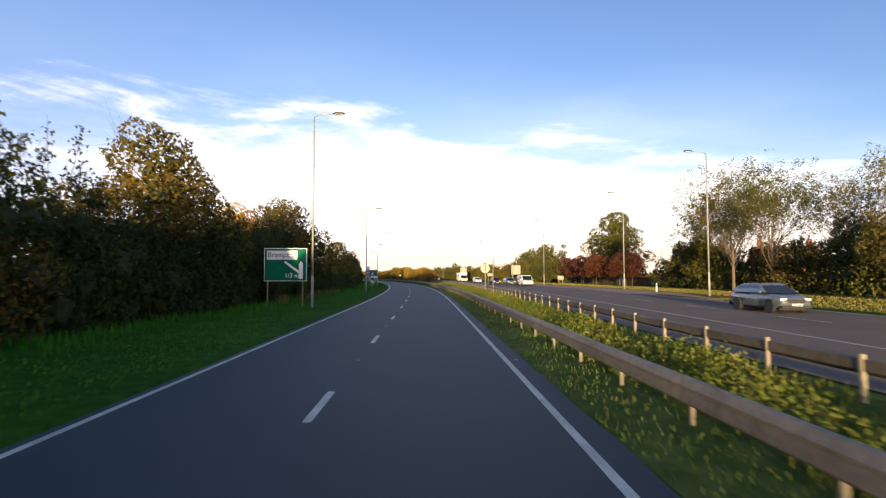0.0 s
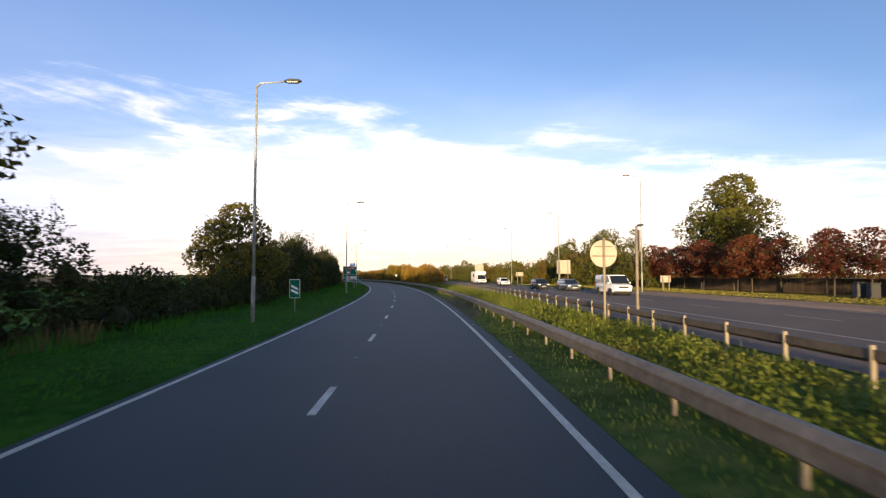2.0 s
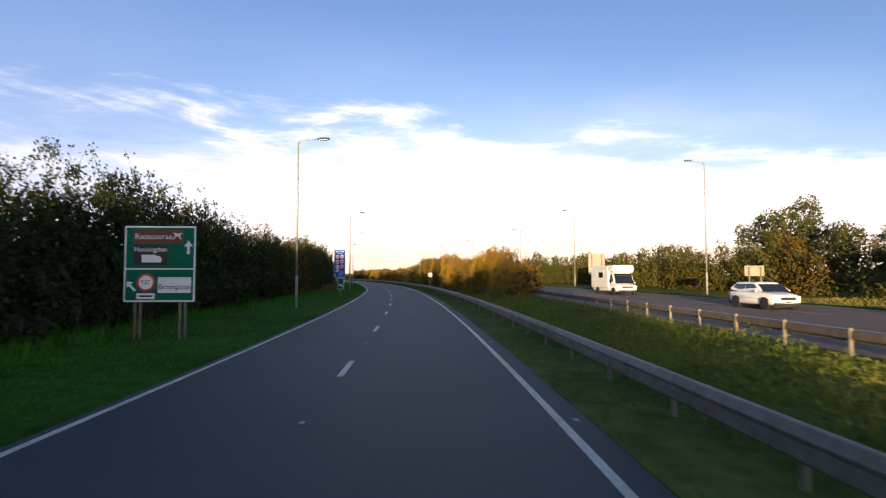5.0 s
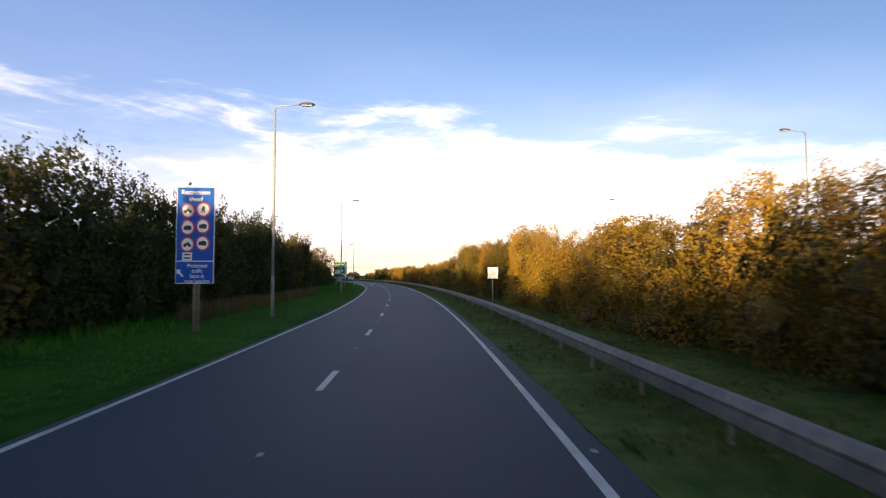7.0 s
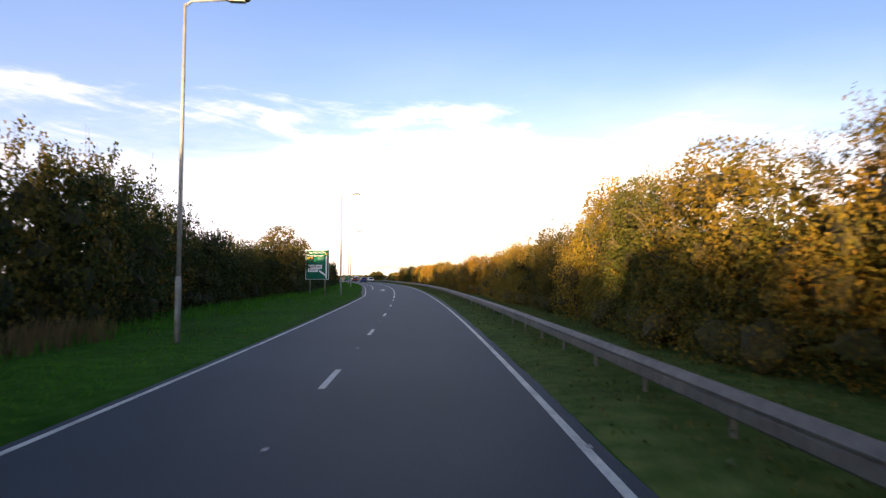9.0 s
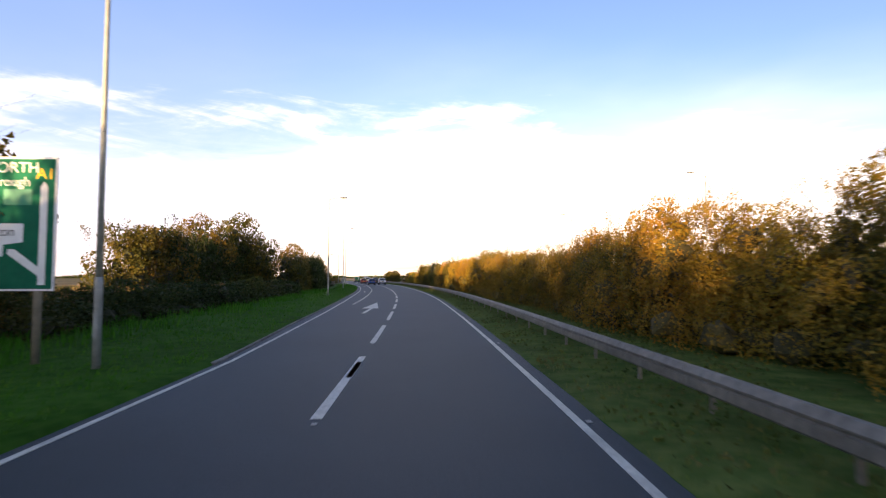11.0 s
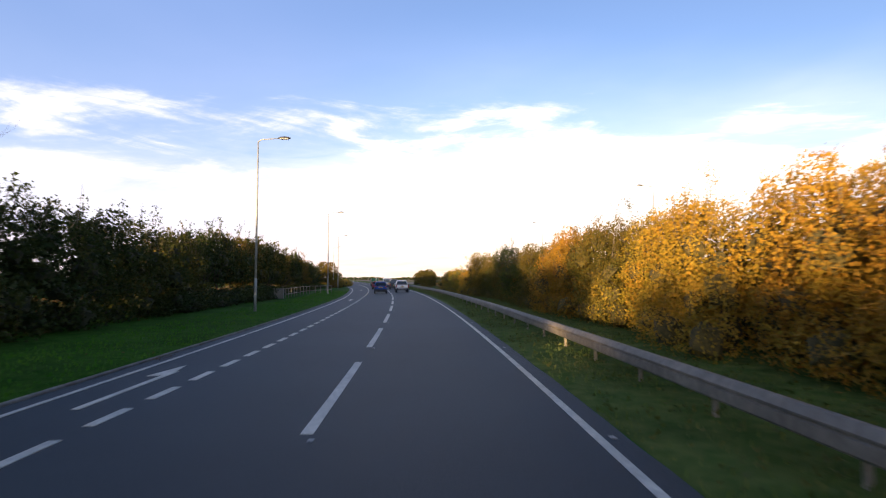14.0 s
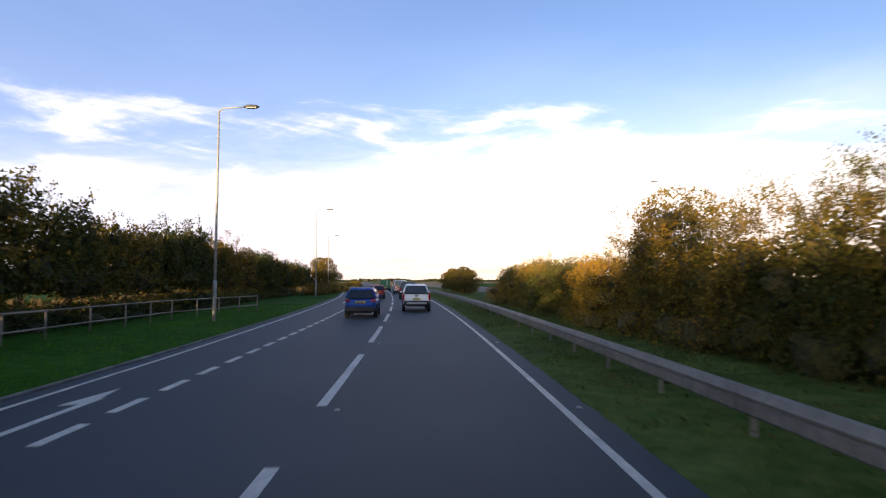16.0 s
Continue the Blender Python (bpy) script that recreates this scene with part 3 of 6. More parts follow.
# ---------------------------------------------------------------- lamp columns
def lamp_column(m, side, label, top=10.35):
    """side: +1 with the arm to the right; top: the height of the column."""
    c = thing("street_lamp", m, label, "street lamp", "lamp columns along the road")
    part("base_compartment", tube([(0, 0, -0.2), (0, 0, 1.9), (0, 0, 2.0)], [0.088, 0.086, 0.07], 12), M_COLUMN, c, smooth=True)
    part("column", tube([(0, 0, 2.0), (0, 0, top * 0.6), (0, 0, top - 0.05)], [0.07, 0.058, 0.04], 10), M_COLUMN, c, smooth=True)
    part("door", box(0.09, 0.012, 0.5, 0, -0.084, 0.95, 0.004), M_COLUMN, c, "small access door")
    part("arm", tube([(0, 0, top - 0.1), (side * 0.2, 0, top + 0.05), (side * 0.8, 0, top + 0.1), (side * 1.25, 0, top + 0.13)], [0.04, 0.034, 0.03, 0.03], 8), M_COLUMN, c, smooth=True)
    bm = bmesh.new()
    bmesh.ops.create_uvsphere(bm, u_segments=14, v_segments=8, radius=1)
    bmesh.ops.scale(bm, vec=(0.40, 0.16, 0.10), verts=bm.verts)
    for v in bm.verts:
        v.co.z = max(v.co.z, -0.045)
        v.co.z += 0.02 * v.co.x * side
    bmesh.ops.translate(bm, vec=(side * 1.55, 0, top + 0.16), verts=bm.verts)
    lan = part("lantern", bm, M_DARK, c, "dark flat lantern", smooth=True)
    part("lens", box(0.50, 0.22, 0.04, side * 1.55, 0, top + 0.10, 0.015), LENS, lan)
    return c


LENS = plain("lamp_lens", (0.75, 0.74, 0.70), 0.25)
LEFT_LAMPS = ((-4, -5.5), (68.0, -5.5), (107.0, -5.5), (147.0, -5.6), (186.5, -5.2), (221.0, -5.4), (260.5, -5.5), (306.8, -7.3), (345.0, -8.2), (382.0, -8.4), (421.0, -9.4), (460.0, -11.5))
RIGHT_LAMPS = ((44, 25.2), (66, 26.8), (98.5, 25.6), (131, 28), (160, 28.5), (196, 30), (230, 32), (268, 31), (300, 31), (335, 30), (370, 29), (410, 29))
first = lamp_column(stand(LEFT_LAMPS[0][0], LEFT_LAMPS[0][1], 0.05), 1, "tall grey steel lamp column with one arm on the verge")
lamp_column(stand(33.7, -5.45, 0.05), 1, "taller grey steel lamp column beside the direction sign", 12.1)
for s, d in LEFT_LAMPS[1:]:
    copy_thing(first, stand(s, d, 0.05, random.uniform(-2, 2)))
first = lamp_column(stand(RIGHT_LAMPS[0][0], RIGHT_LAMPS[0][1], 0.4), -1, "tall pale steel lamp column beside the opposite carriageway", 12.0)
for s, d in RIGHT_LAMPS[1:]:
    copy_thing(first, stand(s, d, 0.4, random.uniform(-2, 2)))


# ---------------------------------------------------------------- foliage
RNG = np.random.default_rng(7)


def leaf_mesh(name, centres, sizes, mats, normals=None, slots=None, droop=0.3):
    """Many small pointed leaves as one mesh."""
    n = len(centres)
    u = RNG.normal(size=(n, 3))
    u[:, 2] -= droop
    u /= np.linalg.norm(u, axis=1, keepdims=True)
    w = RNG.normal(size=(n, 3))
    if normals is not None:
        w = w * 0.55 + normals
    v = np.cross(w, u)
    v /= np.linalg.norm(v, axis=1, keepdims=True) + 1e-9
    L = sizes[:, None]
    k = RNG.uniform(0.30, 0.42, size=(n, 1))
    co = np.stack([centres - u * L * 0.55, centres + u * L * 0.42 + v * L * k * 1.1, centres + u * L * 0.18 - v * L * k * 1.25], axis=1).reshape(-1, 3)
    me = bpy.data.meshes.new(name)
    me.vertices.add(3 * n)
    me.vertices.foreach_set("co", co.astype(np.float32).ravel())
    me.loops.add(3 * n)
    me.loops.foreach_set("vertex_index", np.arange(3 * n, dtype=np.int32))
    me.polygons.add(n)
    me.polygons.foreach_set("loop_start", np.arange(0, 3 * n, 3, dtype=np.int32))
    for m in mats:
        me.materials.append(m)
    if slots is not None:
        me.polygons.foreach_set("material_index", slots.astype(np.int32))
    me.update()
    me.validate()
    return me


def blob_leaves(blobs, per_area, size, inner=0.25):
    """Leaf centres near the shells of many ellipsoids, thrown away deep inside the others."""
    cs, ns, sz = [], [], []
    for c, r in blobs:
        k = int(per_area * 4 * math.pi * (r[0] * r[1] + r[1] * r[2] + r[0] * r[2]) / 3)
        d = RNG.normal(size=(k, 3))
        d /= np.linalg.norm(d, axis=1, keepdims=True)
        rad = 1.04 - np.abs(RNG.normal(0, 0.2, size=(k, 1)))
        far_out = RNG.random((k, 1)) < 0.16
        rad = np.where(far_out, RNG.uniform(1.0, 1.2, size=(k, 1)), rad)
        cs.append(np.array(c) + d * rad * np.array(r))
        ns.append(d)
        sz.append(RNG.uniform(0.65, 1.25, size=k) * size)
    cs, ns, sz = np.concatenate(cs), np.concatenate(ns), np.concatenate(sz)
    keep = np.ones(len(cs), bool)
    for c, r in blobs:
        q = np.linalg.norm((cs - np.array(c)) / (np.array(r) * 0.66), axis=1)
        keep &= q > 1
    keep &= cs[:, 2] > 0.05
    return cs[keep], ns[keep], sz[keep]


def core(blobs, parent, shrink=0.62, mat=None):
    """Solid dark blobs filling a crown's inside; its inner shade is in their colour."""
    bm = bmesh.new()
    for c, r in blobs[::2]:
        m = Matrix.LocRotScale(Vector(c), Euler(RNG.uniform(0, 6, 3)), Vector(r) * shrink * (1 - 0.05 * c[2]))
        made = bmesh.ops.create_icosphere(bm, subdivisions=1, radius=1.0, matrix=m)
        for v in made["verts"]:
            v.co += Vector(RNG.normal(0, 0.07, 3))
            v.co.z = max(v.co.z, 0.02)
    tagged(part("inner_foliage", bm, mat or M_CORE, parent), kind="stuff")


# dark leaf tones stand in for the shade deep inside hedges and crowns
M_CORE_GOLD = surface("filler_inner_shade_gold", (0.045, 0.040, 0.010), (0.12, 0.085, 0.02), 9, 0.95, bump=1.0, bump_scale=12, wear=0.4, wear_scale=1.4)
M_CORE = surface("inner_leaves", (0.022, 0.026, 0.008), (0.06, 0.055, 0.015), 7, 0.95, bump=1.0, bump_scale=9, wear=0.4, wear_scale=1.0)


def branch_bm(bm, start, way, length, radius, levels, spread=0.7):
    """A limb that forks."""
    p, w = Vector(start), Vector(way).normalized()
    pts, rad = [p.copy()], [radius]
    n = 4
    for i in range(n):
        w = (w + Vector(RNG.normal(0, 0.16, 3)) + Vector((0, 0, 0.06))).normalized()
        p = p + w * length / n
        pts.append(p.copy())
        rad.append(radius * (1 - 0.62 * (i + 1) / n))
    tube(pts, rad, 5 if radius > 0.03 else 3, bm, caps=False)
    tips = [pts[-1]]
    if levels > 0:
        for i in range(2, n + 1):
            for _ in range(2 if i < n else 3):
                ww = (w + Vector(RNG.normal(0, spread, 3))).normalized()
                tips += branch_bm(bm, pts[i], ww, length * RNG.uniform(0.45, 0.7), rad[i] * 0.62, levels - 1, spread)
    return tips


def hedge_bush(name, length, depth, height, leaf, label, category, per_area=46, size=0.17, stems=3, spray=34, bare=0.0, face=0, spray_leaves=7, core_top=0.58):
    """A tall roadside bush: several stems from the ground, limbs, a ragged crown and sprays above it."""
    bush = thing(name, pose(0, 0, -50), label, category)
    for i in range(stems):
        x, y = RNG.uniform(-depth * 0.3, depth * 0.3), RNG.uniform(-length * 0.42, length * 0.42)
        bm = bmesh.new()
        branch_bm(bm, (x, y, -0.1), (RNG.normal(0, 0.25), RNG.normal(0, 0.25), 1), height * RNG.uniform(0.34, 0.5), RNG.uniform(0.04, 0.08), 1)
        part("stem", bm, M_BARK, bush, "brown woody stem")
    blobs = []
    cols = int(length / 1.15)
    wave = RNG.uniform(0, 6, 2)
    for i in range(cols):
        y0 = (i + 0.5) / cols - 0.5
        crest = height * (0.77 + 0.16 * math.sin(i * 1.25 + wave[0]) + RNG.uniform(-0.10, 0.10)) * (1 - 0.45 * abs(2 * y0) ** 3)
        for row in (-1, 1):
            z = height * (0.05 + bare) + RNG.uniform(0.1, 0.4)
            while z < crest - 0.3:
                t = z / height
                r = RNG.uniform(0.55, 0.92) * (1.1 - 0.35 * t)
                x = (row * depth * 0.24 + RNG.normal(0, 0.25)) * (1.0 - 0.5 * max(0, t - 0.4))
                blobs.append(((x, y0 * length + RNG.normal(0, 0.28), z), (r, r * RNG.uniform(0.9, 1.25), r * RNG.uniform(0.7, 0.95))))
                z += r * RNG.uniform(0.85, 1.25)
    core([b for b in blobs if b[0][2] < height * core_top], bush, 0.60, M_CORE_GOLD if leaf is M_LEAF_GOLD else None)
    cs, ns, sz = blob_leaves(blobs, per_area, size)
    if face:
        # thinner on the side turned away from the road
        keep = (cs[:, 0] * face > depth * 0.05) | (cs[:, 2] > height * 0.72) | (RNG.random(len(cs)) < 0.12)
        keep &= (cs[:, 2] > height * 0.26) | (RNG.random(len(cs)) < 0.6)
        cs, ns, sz = cs[keep], ns[keep], sz[keep]
    # sprays standing out of the top, each a forked twig with small clumps of leaves
    extra, tw = [], bmesh.new()
    for i in range(spray):
        y = RNG.uniform(-length * 0.5, length * 0.5)
        base = Vector((RNG.uniform(-depth * 0.32, depth * 0.32), y, height * RNG.uniform(0.50, 0.72)))
        way = Vector((RNG.normal(0, 0.35), RNG.normal(0, 0.35), 1.0)).normalized()
        ln = height * RNG.uniform(0.12, 0.34)
        for fork in range(2):
            w2 = (way + Vector(RNG.normal(0, 0.28, 3))).normalized()
            l2 = ln * RNG.uniform(0.6, 1.0)
            mid = base + way * ln * 0.4
            tip = mid + w2 * l2 * 0.6
            tube([base if fork == 0 else mid, tip], [0.013, 0.004], 3, tw, caps=False)
            for _ in range(3):
                m = int(spray_leaves * RNG.uniform(0.6, 1.7))
                c = np.array(mid.lerp(tip, RNG.uniform(-0.3, 1.0)))
                extra.append(c + RNG.normal(0, 0.10, size=(m, 3)))
    extra = np.concatenate(extra)
    tagged(part("twig", tw, M_TWIG, bush), kind="stuff")
    cs = np.concatenate([cs, extra])
    ns = np.concatenate([ns, RNG.normal(size=(len(extra), 3))])
    sz = np.concatenate([sz, np.full(len(extra), size * 0.7)])
    fol = new("foliage", leaf_mesh("foliage", cs, sz, [leaf], ns))
    fol.parent = bush
    return bush


def tree(name, height, spread_r, leaf, label, category="tree", trunk_r=0.16, per_area=24, size=0.21, clear=0.22, lumps=34, density=1.0, round_top=True):
    """Trunk, forking limbs and a crown of leaf clumps at the limb ends."""
    t = thing(name, pose(0, 0, -50), label, category)
    bm = bmesh.new()
    lean = Vector((RNG.normal(0, 0.05), RNG.normal(0, 0.05), 1))
    pts = [Vector((0, 0, -0.1)) + lean * height * f for f in (0, 0.2, 0.4, 0.6, 0.8)]
    tube(pts, [trunk_r, trunk_r * 0.8, trunk_r * 0.6, trunk_r * 0.4, trunk_r * 0.2], 8, bm, caps=False)
    for i in range(9):
        f = RNG.uniform(clear, 0.75)
        a = RNG.uniform(0, math.tau)
        branch_bm(bm, lean * height * f, (math.cos(a), math.sin(a), RNG.uniform(0.3, 0.9)), spread_r * RNG.uniform(0.7, 1.0), trunk_r * 0.4 * (1.1 - f), 1, 0.6)
    part("trunk", bm, M_BARK, t, "brown trunk and limbs")
    blobs = []
    for i in range(lumps):
        z = RNG.uniform(clear + 0.06, 0.93)
        u = (z - clear) / (1 - clear)
        prof = math.sin(math.pi * min(1, 0.12 + 0.88 * u) ** 0.8) if round_top else 1.15 - u
        rr = spread_r * max(0.25, prof) * math.sqrt(RNG.random()) * 0.95
        a = RNG.uniform(0, math.tau)
        r = RNG.uniform(0.5, 0.95) * spread_r * 0.36
        blobs.append(((rr * math.cos(a), rr * math.sin(a), z * height), (r, r, r * 0.8)))
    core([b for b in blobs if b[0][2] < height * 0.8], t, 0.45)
    cs, ns, sz = blob_leaves(blobs, per_area * density, size)
    fol = new("crown", leaf_mesh("crown", cs, sz, [leaf], ns))
    fol.parent = t
    return t


def bare_tree(name, height, label):
    """A thin tree that has lost most leaves."""
    t = thing(name, pose(0, 0, -50), label, "tree")
    bm = bmesh.new()
    tips = []
    pts = [Vector((0, 0, -0.1 + height * f)) for f in (0, 0.15, 0.3, 0.45)]
    tube(pts, [0.16, 0.14, 0.12, 0.08], 7, bm, caps=False)
    for i in range(13):
        f = RNG.uniform(0.15, 0.45)
        a = RNG.uniform(0, math.tau)
        tips += branch_bm(bm, (0, 0, height * f), (math.cos(a) * 0.55, math.sin(a) * 0.55, 1), height * RNG.uniform(0.35, 0.52), 0.05, 2, 0.45)
    part("trunk", bm, M_TWIG, t, "pale bare trunk and branches")
    tips = np.array([tuple(p) for p in tips])
    cs = np.repeat(tips, 15, axis=0) + RNG.normal(0, 0.17, size=(len(tips) * 15, 3))
    fol = new("crown", leaf_mesh("crown", cs, RNG.uniform(0.09, 0.18, len(cs)), [M_LEAF_GREEN]))
    fol.parent = t
    return t


def recolour(ob, leaf):
    """Another leaf colour for a copy."""
    for c in ob.children:
        if c.name.split(".")[0] in ("foliage", "crown"):
            c.material_slots[0].link = "OBJECT"
            c.material_slots[0].material = leaf


def plant(proto, s, d, turn=0.0, scale=(1, 1, 1), leaf=None, label="", group=""):
    ob = copy_thing(proto, stand(s, d, ground_z(s, d), turn))
    ob.matrix_basis = stand(s, d, ground_z(s, d), turn) @ Matrix.Diagonal((*scale, 1))
    if leaf:
        recolour(ob, leaf)
    tagged(ob, label, "", group)
    return ob


def protos():
    """The kinds of bush and tree, each built once."""
    hs = [hedge_bush("hedge_bush", 7.0, 3.6, 5.4, M_LEAF_DARK, "dense dark green hawthorn bush", "bush", stems=2, per_area=42, size=0.165, spray=44, face=1, core_top=0.74) for _ in range(4)]
    fine = [hedge_bush("hedge_bush", 7.0, 3.2, 4.6, M_LEAF_GOLD, "dense golden autumn hedge bush", "bush", stems=1, per_area=140, size=0.088, spray=56, face=-1, spray_leaves=13, core_top=0.72) for _ in range(4)]
    belt = [hedge_bush("hedge_bush", 7.0, 3.6, 5.4, M_LEAF_GREEN, "dense green tree belt bush", "bush", stems=0, per_area=9, size=0.30, spray=14, spray_leaves=4) for _ in range(3)]
    farbelt = [hedge_bush("hedge_bush", 7.0, 3.6, 5.4, M_LEAF_GREEN, "dense green tree belt bush", "bush", stems=1, per_area=19, size=0.20, spray=24, spray_leaves=7) for _ in range(3)]
    low = [hedge_bush("low_bush", 6.0, 2.6, 2.4, M_LEAF_DARK, "low dark bramble bush", "bush", stems=2, spray=16, per_area=32) for _ in range(2)]
    open_ = [hedge_bush("hedge_bush", 7.0, 3.2, 5.6, M_LEAF_DARK, "open bush with bare stems below", "bush", stems=6, bare=0.22, per_area=30, size=0.19, core_top=0.74) for _ in range(2)]
    bushy = [tree("tree", 6.8, 3.0, M_LEAF_TURNING, "bushy field maple turning golden", clear=0.03, lumps=70, density=1.2)]
    trees = [tree("tree", 7.0, 3.2, M_LEAF_TURNING, "field maple turning golden"), tree("tree", 9.0, 3.6, M_LEAF_TURNING, "tall field maple turning golden", lumps=46),
             tree("tree", 6.5, 2.6, M_LEAF_RED, "small cherry tree with dark red leaves", clear=0.26, lumps=44, trunk_r=0.085, size=0.19, per_area=26)]
    tall = [tree("tree", 10.0, 1.8, M_LEAF_GREEN, "slender poplar with thin foliage", lumps=30, clear=0.12)]
    big = [tree("tree", 15.0, 5.2, M_LEAF_GREEN, "large round autumn tree", lumps=95, clear=0.10, per_area=13, size=0.30, trunk_r=0.3)]
    bares = [bare_tree("bare_tree", 10.0, "thin tree that has lost most of its leaves") for _ in range(2)]
    trees += bushy
    return hs, fine, belt, low, open_, trees, tall, bares, big, farbelt


HEDGE, FINE, BELT, LOW, OPEN, TREES, TALL, BARE, BIG, FARBELT = protos()


def hedge_row(s0, s1, d_of, h_of, palette, kinds, step, label, group, base_h=5.4, jitter=0.5, wide=1.0):
    two_sided = (*BELT, *FARBELT, *LOW, *OPEN)
    s = s0
    while s < s1:
        h = h_of(s) * (RNG.uniform(0.80, 1.16) if kinds is HEDGE else RNG.uniform(0.86, 1.12))
        k = kinds[int(RNG.integers(len(kinds)))]
        flip = 180 if RNG.random() < 0.5 and k in two_sided else 0
        plant(k, s, d_of(s) + RNG.uniform(-jitter, jitter), flip + RNG.uniform(-10, 10), (wide * RNG.uniform(0.9, 1.1), RNG.uniform(0.95, 1.15), h / base_h),
              palette[int(RNG.integers(len(palette)))], label, group)
        s += step * RNG.uniform(0.85, 1.12)


def height_left(s):
    return float(np.interp(s, (-30, 8, 16, 42, 52, 61, 64, 90, 95, 140, 180, 190, 204, 209, 218, 225, 238, 250, 268, 300, 330, 345, 360, 400, 440), (5.0, 5.0, 6.2, 6.8, 7.2, 5.6, 4.0, 5.0, 6.5, 6.4, 6.4, 6.6, 6.9, 7.5, 7.4, 6.5, 7.0, 5.8, 5.2, 6.3, 5.6, 5.6, 6.5, 6.2, 4.8)))


D3 = [M_LEAF_DARK, M_LEAF_DARK, M_LEAF_DARK, M_LEAF_TURNING]
L_ROAD, L_GROUP = "dense dark green roadside hawthorn bush", "left roadside hedge"
L_LOW, L_OPEN = "low dark bramble bush beside the verge", "open hedge bush with bare stems below"
# unseen row behind the start, added to throw shade over road and verge
hedge_row(-110, -2, lambda s: -10.5, lambda s: 6.9, D3, BELT, 6.2, L_ROAD, L_GROUP)
hedge_row(0, 61.5, lambda s: -11.3, height_left, D3, HEDGE, 4.4, L_ROAD, L_GROUP, jitter=0.3)
hedge_row(2, 54, lambda s: -14.6, lambda s: height_left(s) - 1.2, D3, BELT, 7.0, L_ROAD, L_GROUP)
# hidden back row thickening the hedge, higher at 108-135 to lengthen its shadow
hedge_row(94, 262, lambda s: -14.8, lambda s: height_left(s) - (0.2 if 108 < s < 135 else 1.0), D3, BELT, 7.0, L_ROAD, L_GROUP)
hedge_row(66, 90, lambda s: -10.4, lambda s: 2.3, [M_LEAF_DARK], LOW, 4.0, L_LOW, L_GROUP, 2.4)
hedge_row(89, 228, lambda s: -11.2, height_left, D3, HEDGE, 4.4, L_ROAD, L_GROUP, jitter=0.3)
hedge_row(230, 268, lambda s: -13.4, height_left, D3, HEDGE, 4.4, L_ROAD, L_GROUP)
hedge_row(268, 314, lambda s: -12.0, lambda s: 1.9, [M_LEAF_DARK], LOW, 4.2, L_LOW, L_GROUP, 2.4)
hedge_row(268, 275, lambda s: -17.0, lambda s: 6.2, D3, OPEN, 3.5, L_OPEN, L_GROUP, 5.6)
hedge_row(286, 322, lambda s: -17.5, lambda s: height_left(s) + 0.3, D3, OPEN, 3.5, L_OPEN, L_GROUP, 5.6)
hedge_row(318, 346, lambda s: -13.0, height_left, D3, HEDGE, 4.4, L_ROAD, L_GROUP)
hedge_row(343, 366, lambda s: -12.4, lambda s: 1.5, [M_LEAF_DARK], LOW, 4.0, L_LOW, L_GROUP, 2.4)
hedge_row(346, 472, lambda s: float(np.interp(s, (346, 430, 472), (-15.4, -15.4, -17.5))), lambda s: height_left(s) + 0.1, D3, OPEN, 3.7, L_OPEN, L_GROUP, 5.6)
hedge_row(366, 428, lambda s: -14.3, lambda s: 1.3, [M_LEAF_DARK], LOW, 4.2, L_LOW, L_GROUP, 2.4)
# bushes added behind the row to shade the reserve hedge opposite
hedge_row(262, 274, lambda s: -18.5, lambda s: 6.0, D3, BELT, 4.4, L_ROAD, L_GROUP)
hedge_row(428, 560, lambda s: float(np.interp(s, (428, 470, 560), (-10.5, -8.0, -7.0))), lambda s: 1.75, [M_LEAF_GOLD, M_LEAF_TURNING], LOW, 6.5, "low golden hedge bush along the slip road", L_GROUP, 2.4)
# trees behind and in the hedge
for s, d, k, sc, leaf in ((27, -12.5, 1, 1.08, M_LEAF_TURNING), (33, -13, 1, 0.95, M_LEAF_TURNING), (55.5, -12.3, 1, 1.1, M_LEAF_TURNING), (50, -12.5, 1, 1.02, M_LEAF_TURNING), (51, -16, 1, 1.0, M_LEAF_GOLD), (84, -11.3, 3, 1.05, M_LEAF_GREEN),
                          (262, -12, 0, 1.0, M_LEAF_TURNING), (301, -19, 1, 0.9, M_LEAF_TURNING), (306, -18, 0, 0.9, M_LEAF_DARK), (312, -17, 0, 0.95, M_LEAF_TURNING), (309.5, -17, 1, 1.02, M_LEAF_TURNING), (468, -12.5, 3, 0.95, M_LEAF_TURNING), (476, -14.5, 3, 1.0, M_LEAF_TURNING), (330, -15, 0, 0.95, M_LEAF_TURNING)):
    plant(TREES[k], s, d, RNG.uniform(0, 360), (sc, sc, sc), leaf, "", "trees along the road")

G3 = [M_LEAF_GOLD, M_LEAF_GOLD, M_LEAF_AMBER, M_LEAF_TURNING]


def height_right(s):
    return float(np.interp(s, (158, 162, 165, 171, 180, 185, 202, 209, 222, 229, 231.5, 233, 236, 241, 248, 252, 260, 290, 298, 303, 337, 343, 349, 366, 373, 380, 394, 404),
                           (3.4, 4.2, 4.9, 4.6, 4.5, 5.1, 5.5, 6.0, 5.6, 6.1, 5.8, 4.7, 4.5, 5.0, 4.9, 4.9, 4.6, 4.2, 5.3, 4.7, 5.6, 4.3, 4.6, 5.3, 4.4, 3.7, 3.4, 2.8)))


plant(FINE[1], 165.2, 9.9, 3, (0.8, 0.5, 1.16), M_LEAF_GOLD, "tall golden hedge bush with airy twigs on top", "central reserve hedge")
